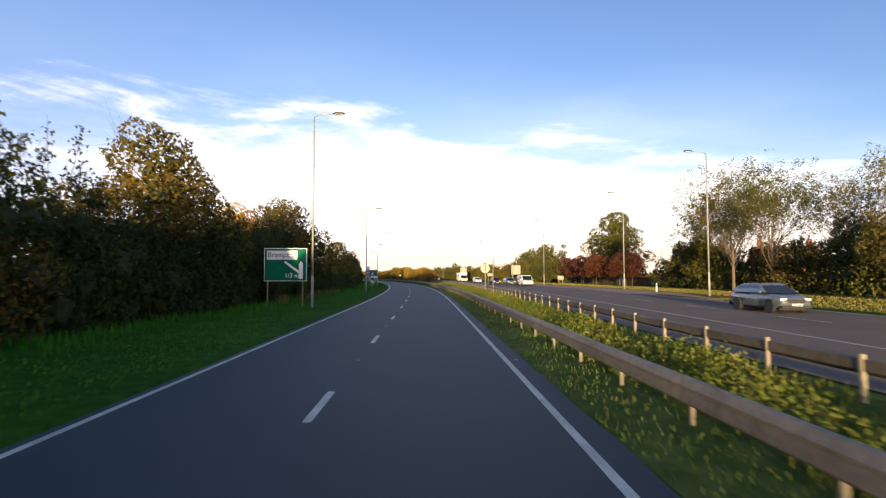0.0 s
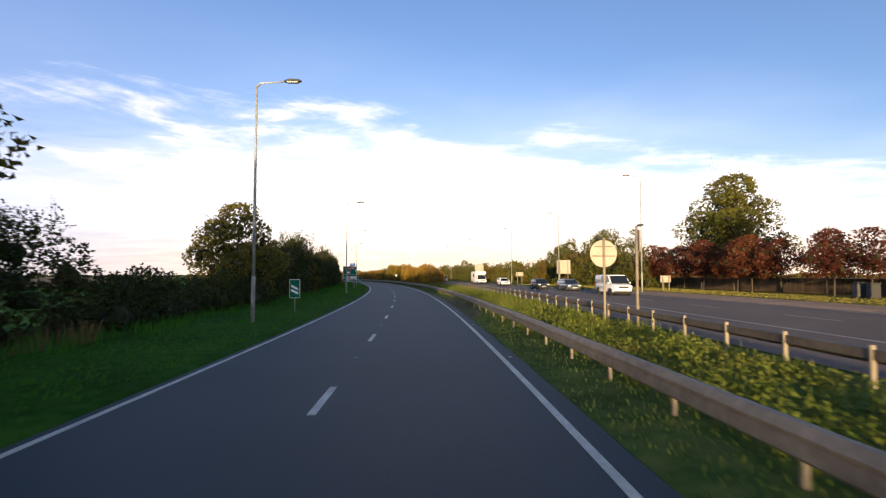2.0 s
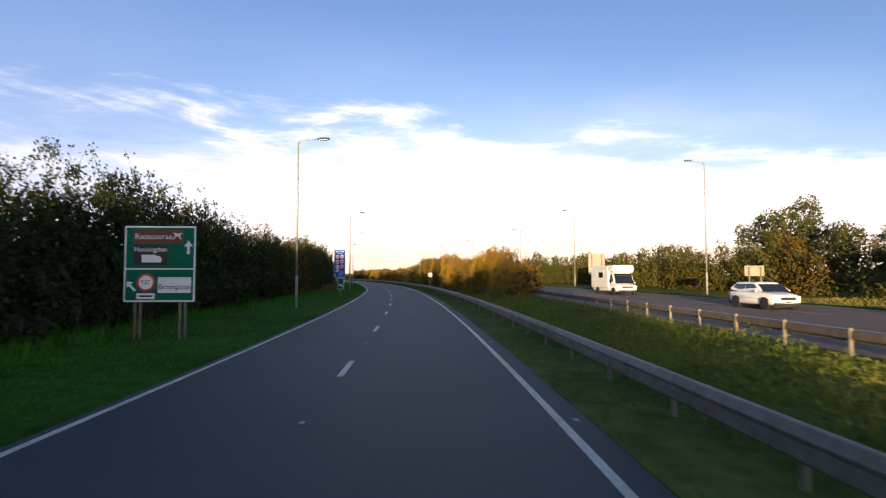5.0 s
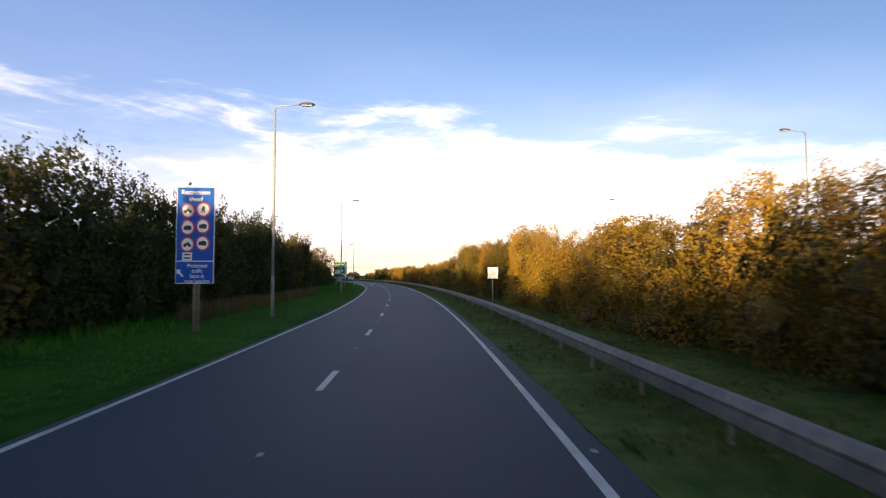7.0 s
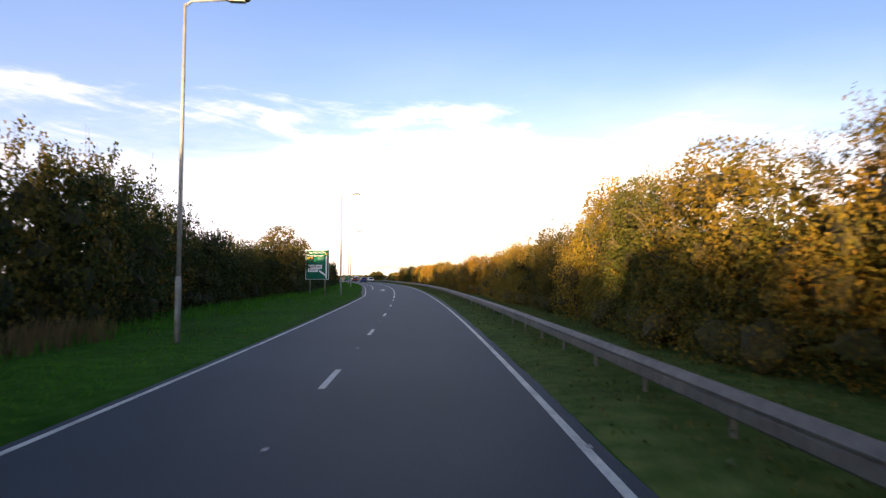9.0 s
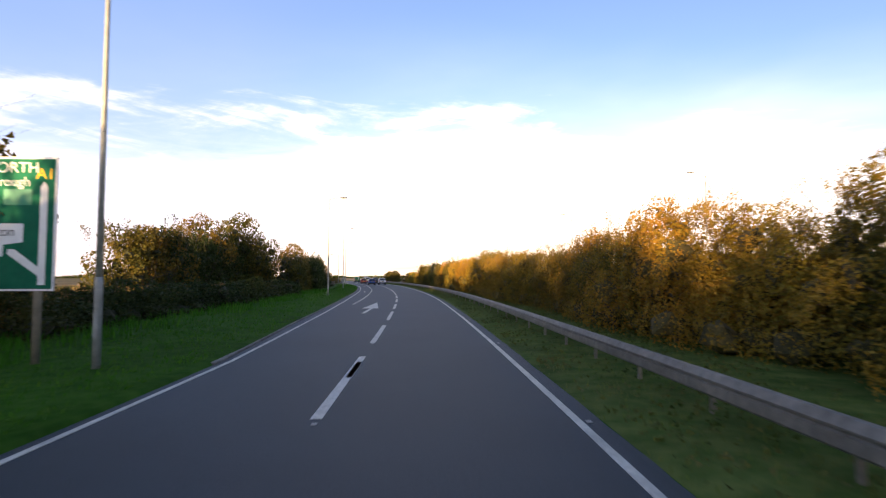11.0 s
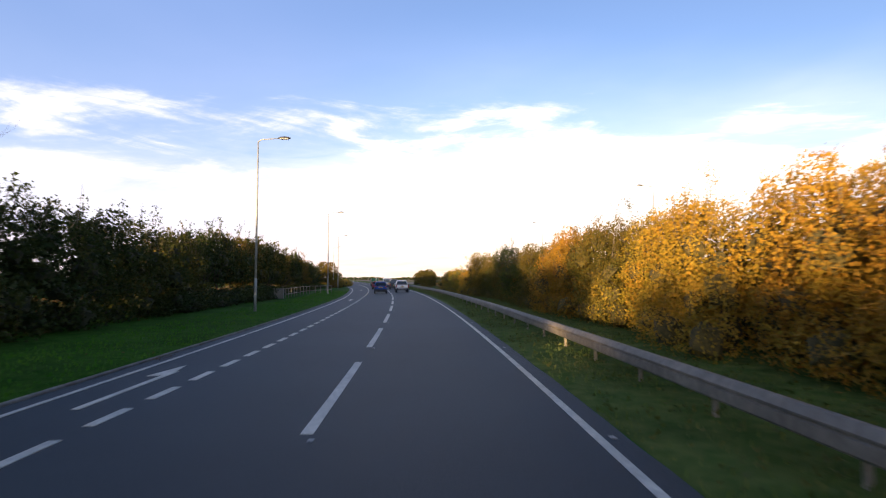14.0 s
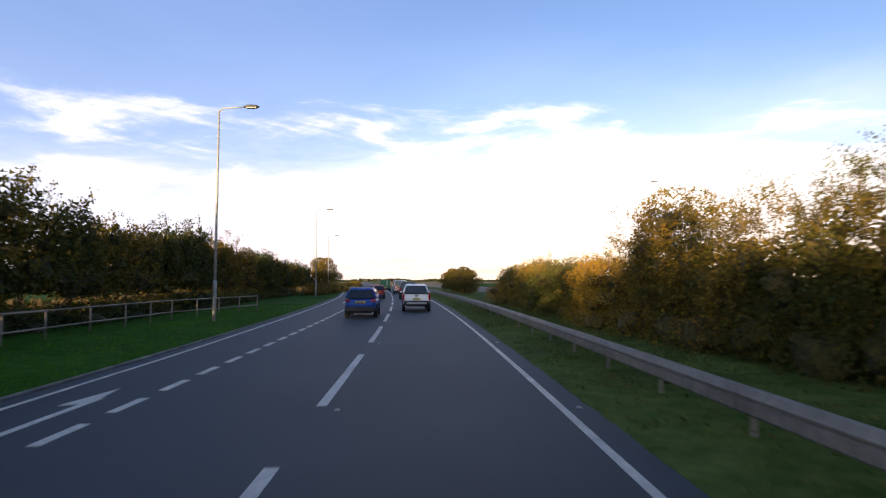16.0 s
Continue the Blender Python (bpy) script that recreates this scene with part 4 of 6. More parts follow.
plant(FINE[2], 161.2, 10.0, -4, (0.9, 0.5, 0.80), M_LEAF_GOLD, "golden hedge bush at the end of the reserve hedge", "central reserve hedge")
hedge_row(163.4, 205, lambda s: 10.2, height_right, G3, FINE, 4.4, "dense golden autumn hedge bush in the central reserve", "central reserve hedge", 4.6, 0.6)
hedge_row(316, 404, lambda s: 10.3, height_right, [M_LEAF_AMBER, M_LEAF_GOLD, M_LEAF_GREEN, M_LEAF_TURNING, M_LEAF_AMBER], FINE, 4.1, "mixed green and brown autumn bush in the central reserve", "central reserve hedge", 4.6, 0.8)
hedge_row(207.5, 316, lambda s: 10.2, height_right, [M_LEAF_GOLD, M_LEAF_AMBER, M_LEAF_AMBER, M_LEAF_TURNING, M_LEAF_GREEN], FINE, 4.4, "dense golden autumn hedge bush in the central reserve", "central reserve hedge", 4.6, 0.7)

hedge_row(166, 404, lambda s: 12.6, lambda s: height_right(s) * 0.92, [M_LEAF_GOLD, M_LEAF_AMBER, M_LEAF_TURNING], BELT, 5.0, "golden brown bush in the back row of the reserve hedge", "central reserve hedge", 5.4, 0.3, 0.8)
for s, d, k, sc in ((430, 10.5, 3, 0.50), (439, 10.5, 3, 0.55), (445, 12.0, 3, 0.62), (452, 11.0, 3, 0.6), (462, 13.0, 3, 0.6)):
    plant(TREES[k], s, d, RNG.uniform(0, 360), (sc * 1.2, sc * 1.2, sc), M_LEAF_TURNING, "small turning tree in the central reserve", "trees along the road")
# far side of the opposite carriageway
hedge_row(-10, 74, lambda s: opp(s) + 21, lambda s: 5.5 if s > 40 else 7.0, [M_LEAF_GREEN, M_LEAF_TURNING, M_LEAF_DARK], FARBELT, 5.0, "dense green tree belt bush", "tree belt beyond the road")
for s, d, sc in ((55, 34, 1.05), (60, 37, 1.15), (49, 34, 1.05), (43, 37, 0.95), (33, 38, 0.9), (24, 37, 0.9), (66, 38, 0.95)):
    plant(BARE[int(s) % 2], s, d, RNG.uniform(0, 360), (sc, sc, sc), None, "", "bare trees beyond the road")
for s, d, k, sc in ((36, 35, 1, 0.85), (28, 36, 0, 1.1), (45, 38, 1, 0.8), (20, 37, 1, 1.0), (64, 36, 0, 0.9), (70, 37, 0, 0.85)):
    plant(TREES[k], s, d, RNG.uniform(0, 360), (sc, sc, sc), M_LEAF_GREEN if s % 2 else M_LEAF_TURNING, "green and brown autumn tree in the belt", "tree belt beyond the road")
for k in range(13):
    s = 81.5 + 2.7 * k
    sc = RNG.uniform(0.8, 0.98)
    plant(TREES[2], s, opp(s) + 18 + RNG.uniform(-1, 2), RNG.uniform(0, 360), (sc, sc, sc * 0.95), None, "small ornamental tree with dark red leaves", "red ornamental trees")
plant(TREES[3], 74.5, 41, 30, (0.9, 0.9, 0.85), M_LEAF_DARK, "dark bushy tree in the house garden", "trees beyond the road")
plant(TREES[3], 70, 39, 120, (0.95, 0.95, 0.9), M_LEAF_DARK, "dark bushy tree in the house garden", "trees beyond the road")
plant(TREES[2], 80, 42, 10, (0.9, 0.9, 0.95), None, "small ornamental tree with dark red leaves", "red ornamental trees")
plant(BIG[0], 114, 47, 0, (1.3, 1.3, 1.05), M_LEAF_GREEN, "large round green tree behind the red trees", "trees beyond the road")
plant(BIG[0], 119, 50, 90, (0.9, 0.9, 0.95), M_LEAF_GREEN, "large round green tree behind the red trees", "trees beyond the road")
hedge_row(115, 330, lambda s: opp(s) + 17, lambda s: 6.0, [M_LEAF_GREEN, M_LEAF_GREEN, M_LEAF_TURNING], FARBELT, 4.6, "dense green tree belt bush", "tree belt beyond the road")
for s, d, k, sc in ((134, 38, 0, 1.35), (139, 39, 1, 1.1), (132, 42, 2, 1.05), (170, 47, 1, 1.2), (176, 47, 1, 1.1), (250, 44, 1, 0.9)):
    plant(TALL[0] if k == 2 else TREES[k], s, d, RNG.uniform(0, 360), (sc, sc, sc), M_LEAF_GREEN, "green tree rising out of the belt", "trees beyond the road")
for p in (*HEDGE, *FINE, *BELT, *LOW, *OPEN, *TREES, *TALL, *BARE, *BIG, *FARBELT):
    for c in p.children_recursive:
        bpy.data.objects.remove(c)
    bpy.data.objects.remove(p)


# ---------------------------------------------------------------- signs
def words(text, size, mat, parent, x, z, y=-0.032, align="CENTER", wide=1.0):
    """Lettering with the built-in font, standing on the panel's face."""
    cu = bpy.data.curves.new("lettering", "FONT")
    cu.body, cu.size, cu.align_x, cu.align_y, cu.extrude = text, size, align, "CENTER", 0.002
    tmp = bpy.data.objects.new("tmp_lettering", cu)
    scene.collection.objects.link(tmp)
    bpy.context.view_layer.update()
    me = bpy.data.meshes.new_from_object(tmp.evaluated_get(bpy.context.evaluated_depsgraph_get()))
    bpy.data.objects.remove(tmp)
    me.materials.clear()
    me.materials.append(mat)
    ob = new("lettering", me)
    ob.parent = parent
    ob.matrix_basis = pose(x, y, z, 90, 0, 0) @ Matrix.Diagonal((wide, 1, 1, 1))
    return ob


def plate(name, w, h, mat, parent, x, z, y=-0.028, thick=0.006, bevel=0.0, label=""):
    return part(name, box(w, thick, h, x, y, z, bevel), mat, parent, label)


def poly_plate(name, pts, mat, parent, y=-0.032, thick=0.006):
    """A flat shape from (x, z) corners."""
    bm = bmesh.new()
    vs = [bm.verts.new((x, y, z)) for x, z in pts]
    f = bm.faces.new(vs)
    ex = bmesh.ops.extrude_face_region(bm, geom=[f])
    bmesh.ops.translate(bm, vec=(0, thick, 0), verts=[v for v in ex["geom"] if isinstance(v, bmesh.types.BMVert)])
    bmesh.ops.recalc_face_normals(bm, faces=bm.faces[:])
    return part(name, bm, mat, parent)


def sign_board(name, m, w, z0, z1, face, label, post_xs, post_r=0.05, border=M_WHITE, margin=0.07, twin=False, rim=0.05):
    """A panel with a pale rim on posts. The face looks along -y."""
    s = thing(name, m, label, "road sign")
    h = z1 - z0
    part("panel", box(w, 0.03, h, 0, 0, (z0 + z1) / 2, 0.008), M_PANEL_BACK, s)
    part("rim", box(w - 0.01, 0.012, h - 0.01, 0, -0.018, (z0 + z1) / 2, 0.004), border, s)
    part("face", box(w - 2 * rim, 0.012, h - 2 * rim, 0, -0.022, (z0 + z1) / 2, 0.004), face, s)
    for x in post_xs:
        for dx in ((-0.08, 0.08) if twin else (0,)):
            part("post", tube([(x + dx, 0.075, -0.3), (x + dx, 0.075, z1 - 0.08)], post_r, 10), M_POST, s, smooth=True)
        for z in (z0 + 0.2 * h, z0 + 0.8 * h):
            part("channel", box(min(0.5, w * 0.8), 0.03, 0.05, x, 0.028, z, 0.005), M_STEEL, s)
    return s


# exit sign behind the first lamp column
A = sign_board("direction_sign", stand(35.0, -7.45, 0.05), 2.75, 1.66, 3.80, M_GREEN, "green direction sign with white Brampton panel on two posts", (-1.15, 1.1))
plate("name_panel", 1.95, 0.58, M_WHITE, A, -0.22, 3.35, label="white name panel")
words("Brampton", 0.46, M_BLACK, A, -0.22, 3.35, -0.034)
poly_plate("arrow", ((0.86, 1.82), (1.12, 1.82), (1.12, 2.78), (0.99, 2.98), (0.86, 2.78), (0.86, 2.35), (0.12, 2.88), (-0.02, 2.98), (-0.08, 2.86), (0.86, 2.15)), M_WHITE, A)
words("1/3 m", 0.40, M_WHITE, A, 0.42, 2.02, -0.032)


def countdown(s, d, bars, label):
    c = sign_board("countdown_marker", stand(s, d, 0.05), 0.58, 0.78, 1.82, M_GREEN, label, (0,), 0.035, rim=0.03)
    for k in range(bars):
        z = 0.98 + 0.23 * k
        poly_plate("bar", ((0.19, z), (0.19, z + 0.12), (-0.19, z + 0.31), (-0.19, z + 0.19)), M_WHITE, c)


countdown(74.8, -5.2, 2, "small green countdown marker with two white bars")
countdown(164.7, -4.75, 1, "small green countdown marker with one white bar")

# lorry and racecourse sign
B = sign_board("direction_sign", stand(130.6, -6.4, 0.05), 2.15, 1.2, 3.55, M_GREEN, "green direction sign with brown, black and white panels on two posts", (-0.68, 0.68), 0.045, twin=True)
plate("divider", 2.05, 0.04, M_WHITE, B, 0, 2.22)
plate("brown_panel", 1.5, 0.42, M_BROWN, B, -0.05, 3.22, label="brown tourist panel")
words("Racecourse", 0.24, M_WHITE, B, -0.2, 3.22, -0.034)
poly_plate("symbol", ((0.36, 3.12), (0.52, 3.25), (0.64, 3.12), (0.6, 3.27), (0.68, 3.34), (0.5, 3.32), (0.38, 3.36), (0.45, 3.26)), M_WHITE, B, -0.034)
plate("black_panel", 1.05, 0.62, M_BLACK, B, -0.28, 2.65, label="black lorry route panel")
words("Huntingdon", 0.21, M_WHITE, B, -0.28, 2.82, -0.034)
poly_plate("lorry_symbol", ((-0.55, 2.42), (0.02, 2.42), (0.06, 2.5), (0.0, 2.62), (-0.12, 2.62), (-0.12, 2.66), (-0.55, 2.66)), M_WHITE, B, -0.034)
poly_plate("arrow", ((0.82, 2.68), (0.90, 2.68), (0.90, 2.92), (0.99, 2.92), (0.86, 3.10), (0.73, 2.92), (0.82, 2.92)), M_WHITE, B)
part("ring", disc(0.28, 0.008, 28, y=-0.030, z=1.80, x=-0.40), M_RED, B, "red ring")
part("disc", disc(0.215, 0.008, 28, y=-0.035, z=1.80, x=-0.40), M_WHITE, B)
words("7.5T", 0.17, M_BLACK, B, -0.40, 1.80, -0.041)
plate("plate", 0.55, 0.18, M_WHITE, B, -0.40, 1.38)
plate("text_bar", 0.40, 0.05, M_BLACK, B, -0.40, 1.38, -0.033)
plate("name_panel", 1.0, 0.48, M_WHITE, B, 0.46, 1.72, label="white name panel")
words("Brampton", 0.24, M_BLACK, B, 0.46, 1.66, -0.034)
poly_plate("arrow", ((-0.74, 1.52), (-0.70, 1.58), (-0.86, 1.74), (-0.78, 1.80), (-0.98, 1.84), (-0.98, 1.64), (-0.91, 1.69)), M_WHITE, B)

# tall blue restrictions sign
C = sign_board("restriction_sign", stand(179.2, -6.07, 0.29) @ Matrix.Diagonal((0.82, 1, 0.92, 1)), 1.62, 1.62, 5.35, M_BLUE, "tall blue restriction sign with six red-ringed discs on a post", (-0.02,), 0.075, rim=0.03)
part("post", tube([(0.14, 0.09, -0.3), (0.14, 0.09, 5.2)], 0.06, 10), M_POST, C, smooth=True)
words("Restrictions", 0.25, M_WHITE, C, 0, 5.12, -0.034)
words("ahead", 0.25, M_WHITE, C, 0, 4.86, -0.034)
for i, (x, z) in enumerate(((-0.32, 4.42), (0.32, 4.46), (-0.32, 3.76), (0.32, 3.82), (-0.32, 3.12), (0.32, 3.17))):
    ring = part("ring", disc(0.29, 0.008, 32, x=x, y=-0.030, z=z), M_RED, C, "red ring")
    part("disc", disc(0.235, 0.008, 32, x=x, y=-0.035, z=z), M_WHITE, ring)
    # plain shapes for the pictures on the discs
    if i in (0, 4):
        for dx in (-0.1, 0.1):
            part("symbol", disc(0.065, 0.006, 16, x=x + dx, y=-0.040, z=z - 0.04), M_BLACK, ring)
        poly_plate("symbol", ((x - 0.1, z - 0.05), (x + 0.1, z - 0.02), (x + 0.06, z + 0.1), (x - 0.06, z + 0.06)), M_BLACK, ring, -0.043, 0.004)
    elif i == 1:
        poly_plate("symbol", ((x - 0.06, z - 0.16), (x + 0.02, z - 0.02), (x + 0.06, z - 0.16), (x + 0.07, z + 0.1), (x, z + 0.16), (x - 0.05, z + 0.06)), M_BLACK, ring, -0.043, 0.004)
    else:
        poly_plate("symbol", ((x - 0.17, z - 0.08), (x + 0.15, z - 0.1), (x + 0.17, z + 0.04), (x + 0.05, z + 0.1), (x - 0.16, z + 0.05)), M_BLACK, ring, -0.043, 0.004)
plate("plate", 0.40, 0.30, M_WHITE, C, -0.32, 2.66)
plate("text_bar", 0.28, 0.06, M_BLACK, C, -0.32, 2.73, -0.034)
plate("text_bar", 0.28, 0.06, M_BLACK, C, -0.32, 2.60, -0.034)
plate("divider", 1.56, 0.035, M_WHITE, C, 0, 2.48)
for k, t in enumerate(("Prohibited", "traffic", "leave at", "next junction")):
    words(t, 0.21, M_WHITE, C, 0.12 if k else 0.12, 2.30 - 0.195 * k, -0.034, wide=0.95)
poly_plate("arrow", ((-0.50, 1.86), (-0.45, 1.91), (-0.62, 2.08), (-0.55, 2.14), (-0.74, 2.17), (-0.73, 1.97), (-0.67, 2.03)), M_WHITE, C)

# route sign before the exit
D = sign_board("direction_sign", stand(261.0, -7.95, 0.05), 2.38, 1.68, 4.72, M_GREEN, "large green route sign with white Brampton panel on two posts", (-0.75, 0.78), 0.085)
words("The NORTH", 0.34, M_WHITE, D, -1.05, 4.46, -0.034, "LEFT")
words("Peterborough", 0.30, M_WHITE, D, -1.05, 4.14, -0.034, "LEFT", 0.98)
words("A1", 0.36, M_YELLOW, D, 0.93, 4.32, -0.034)
for x in (-0.92, -0.62):
    plate("diversion_plate", 0.26, 0.22, M_YELLOW, D, x, 3.88, label="yellow diversion symbol")
poly_plate("symbol", ((-0.70, 3.81), (-0.54, 3.81), (-0.62, 3.94)), M_BLACK, D, -0.036)
plate("symbol", 0.10, 0.10, M_BLACK, D, -0.92, 3.88, -0.034)
plate("cover_patch", 0.62, 0.36, plain("patch_teal", (0.0, 0.20, 0.115), 0.5), D, 0.33, 3.80, label="paler green cover patch")
poly_plate("name_panel", ((-0.93, 2.46), (0.05, 2.46), (0.05, 2.72), (0.48, 2.78), (0.48, 3.20), (-0.93, 3.20)), M_WHITE, D)
words("Brampton", 0.30, M_BLACK, D, -0.85, 3.01, -0.038, "LEFT", 0.95)
words("B1514", 0.30, M_BLACK, D, -0.85, 2.65, -0.038, "LEFT", 0.95)
poly_plate("arrow", ((0.83, 1.82), (0.99, 1.82), (0.99, 4.02), (0.91, 4.16), (0.83, 4.02), (0.83, 2.22), (0.30, 2.62), (0.16, 2.62), (0.14, 2.52), (0.83, 2.02)), M_WHITE, D)

# small plate behind the rail
E_ = sign_board("marker_plate", stand(186.2, 5.55, 0.0), 0.52, 1.92, 2.48, M_WHITE, "small white numbered plate on a post behind the guard rail", (0,), 0.035, rim=0.02)
words("50", 0.30, plain("text_grey", (0.20, 0.20, 0.17), 0.6), E_, 0, 2.20, -0.034)

# backs of the signs that face the other carriageway
R = thing("round_sign", stand(67.0, 9.4, 0.08, 180), "pale back of a round speed sign on a post", "road sign")
part("panel", disc(0.58, 0.03, 40, y=0, z=2.92), M_PANEL_BACK, R)
part("channel", box(1.0, 0.03, 0.05, 0, 0.028, 2.82, 0.005), M_STEEL, R)
part("channel", box(0.8, 0.03, 0.05, 0, 0.028, 3.22, 0.005), M_STEEL, R)
part("post", tube([(0, 0.08, -0.3), (0, 0.08, 3.58)], 0.055, 10), M_POST, R, smooth=True)
part("lamp_hood", box(0.32, 0.22, 0.10, 0.08, -0.06, 3.58, 0.03), M_DARK, R, "dark sign light above the plate")
Q = thing("side_on_sign", stand(65.3, 10.2, 0.08, 78), "pale sign plate seen edge-on on a rusty post", "road sign")
part("panel", box(0.62, 0.03, 0.85, 0, 0, 3.35, 0.01), M_PANEL_BACK, Q)
part("post", tube([(0, 0.07, -0.3), (0, 0.07, 3.95)], 0.055, 10), M_POST, Q, smooth=True)
part("lamp_hood", box(0.30, 0.22, 0.08, 0, -0.08, 3.97, 0.03), M_DARK, Q)


def sign_back(s, d, w, z0, z1, label, posts=2):
    g = sign_board("sign_back", stand(s, d, 0.35, 180), w, z0, z1, M_WHITE, label, (-w * 0.3, w * 0.3) if posts == 2 else (0,), 0.06)
    return g


sign_back(132.5, 29.4, 2.4, 2.1, 4.4, "large pale back of a direction sign on two posts")
sign_back(180.0, 26.5, 2.2, 1.9, 4.6, "large pale back of a direction sign on two posts")
sign_back(153.0, 28.0, 1.6, 1.7, 2.5, "small pale back of a sign on two posts")
sign_back(101.5, 29.8, 1.2, 1.0, 1.75, "small pale back of a sign on two posts")
bl = thing("marker_post", stand(56, 26.2, 0.36), "short white plastic marker post on the verge", "marker post")
part("body", tube([(0, 0, -0.1), (0, 0, 0.75), (0, 0, 0.95)], [0.08, 0.08, 0.05], 10), M_WHITE, bl, smooth=True)
part("band", tube([(0, 0, 0.62), (0, 0, 0.72)], 0.083, 10), M_DARK, bl)


# ---------------------------------------------------------------- vehicles
def paint(name, c, c2=None):
    return surface(name, c, c2 or tuple(min(1, v * 1.12 + 0.004) for v in c), 1.2, 0.42, coat=0.25, wear=0.12, wear_scale=0.9, spec=0.35)


M_GLASS = plain("tinted_glass", (0.012, 0.015, 0.018), 0.06, coat=0.5)
M_TYRE = surface("tyre", (0.012, 0.012, 0.012), (0.03, 0.03, 0.03), 20, 0.9, wear=0.2)
M_RIM = surface("alloy_rim", (0.32, 0.32, 0.33), (0.45, 0.45, 0.46), 12, 0.35, metal=0.8, wear=0.3)
M_TRIM = surface("black_trim", (0.015, 0.015, 0.016), (0.03, 0.03, 0.03), 14, 0.65, wear=0.2)
M_LAMP = plain("head_lamp", (0.75, 0.77, 0.78), 0.15, coat=0.6)
M_TAIL = plain("tail_lamp", (0.42, 0.012, 0.012), 0.2, coat=0.6)
M_PLATE_Y = plain("plate_yellow", (0.72, 0.50, 0.05), 0.5)
M_PLATE_W = plain("plate_white", (0.72, 0.72, 0.70), 0.5)


def rounded(pts, cut=0.16):
    """The outline with its corners cut twice."""
    for _ in range(2):
        out = []
        for (ay, az), (by, bz) in zip(pts, pts[1:] + pts[:1]):
            out += [(ay + (by - ay) * cut, az + (bz - az) * cut), (by + (ay - by) * cut, bz + (az - bz) * cut)]
        pts = out
    return pts


def shell(side, half, name, mat, parent, tuck=0.10, inset=0.05, smooth=True, label="", narrow=None):
    """A body from its side outline (y, z): full in the middle, drawn in at the flanks. narrow(y, z): its width factor."""
    side = rounded(side)
    cy = sum(p[0] for p in side) / len(side)
    cz = sum(p[1] for p in side) / len(side)
    bm = bmesh.new()
    rings = []
    for x, k in ((-half, 1.0), (-half + inset * 0.25, 0.45), (-half + inset, 0.1), (-half * 0.6, 0.0), (0.0, -0.12), (half * 0.6, 0.0), (half - inset, 0.1), (half - inset * 0.25, 0.45), (half, 1.0)):
        ring = []
        for y, z in side:
            vy = y - math.copysign(min(tuck * k, abs(y - cy)), y - cy) * 0.5
            vz = z - math.copysign(min(tuck * k, abs(z - cz)), z - cz) * 0.55
            w = narrow(y, z) if narrow else 1.0
            ring.append(bm.verts.new((x * w, vy, vz)))
        rings.append(ring)
    n = len(side)
    for a, b in zip(rings, rings[1:]):
        for k in range(n):
            bm.faces.new((a[k], a[(k + 1) % n], b[(k + 1) % n], b[k]))
    bm.faces.new(rings[0][::-1])
    bm.faces.new(rings[-1])
    bmesh.ops.recalc_face_normals(bm, faces=bm.faces[:])
    ob = part(name, bm, mat, parent, label)
    if smooth:
        ob.data.polygons.foreach_set("use_smooth", [True] * len(ob.data.polygons))
        ob.data.set_sharp_from_angle(angle=radians(46))
    return ob


def quad(name, pts, mat, parent, out, thick=0.02):
    """A thin pane through four corners, out: the way it faces."""
    bm = bmesh.new()
    o = Vector(out).normalized()
    a = [bm.verts.new(Vector(p) + o * 0.006) for p in pts]
    b = [bm.verts.new(Vector(p) - o * thick) for p in pts]
    n = len(pts)
    bm.faces.new(a)
    bm.faces.new(b[::-1])
    for k in range(n):
        bm.faces.new((a[k], b[k], b[(k + 1) % n], a[(k + 1) % n]))
    bmesh.ops.recalc_face_normals(bm, faces=bm.faces[:])
    return part(name, bm, mat, parent)


def wheel(parent, x, y, r, side):
    w = part("wheel", disc(r * 0.45, 0.20, 16, x=x, y=y, z=r, axis="X"), M_TRIM, parent)
    bm = bmesh.new()
    prof = ((-0.10, r * 0.62), (-0.10, r * 0.93), (-0.07, r), (0.07, r), (0.10, r * 0.93), (0.10, r * 0.62))
    rings = [[bm.verts.new((x + px, y + pr * math.cos(k * math.tau / 24), r + pr * math.sin(k * math.tau / 24))) for px, pr in prof] for k in range(24)]
    for k in range(24):
        a, b = rings[k], rings[(k + 1) % 24]
        for j in range(len(prof)):
            bm.faces.new((a[j], a[(j + 1) % 6], b[(j + 1) % 6], b[j]))
    bmesh.ops.recalc_face_normals(bm, faces=bm.faces[:])
    part("tyre", bm, M_TYRE, w, smooth=True)
    bm = disc(r * 0.62, 0.03, 24, x=x + side * 0.06, y=y, z=r, axis="X")
    for k in range(5):
        q = k * math.tau / 5
        box(0.03, r * 0.50, r * 0.14, x + side * 0.085, y + r * 0.3 * math.cos(q), r + r * 0.3 * math.sin(q), 0.006, bm, Matrix.Rotation(q, 4, "X"))
    part("rim", bm, M_RIM, w)


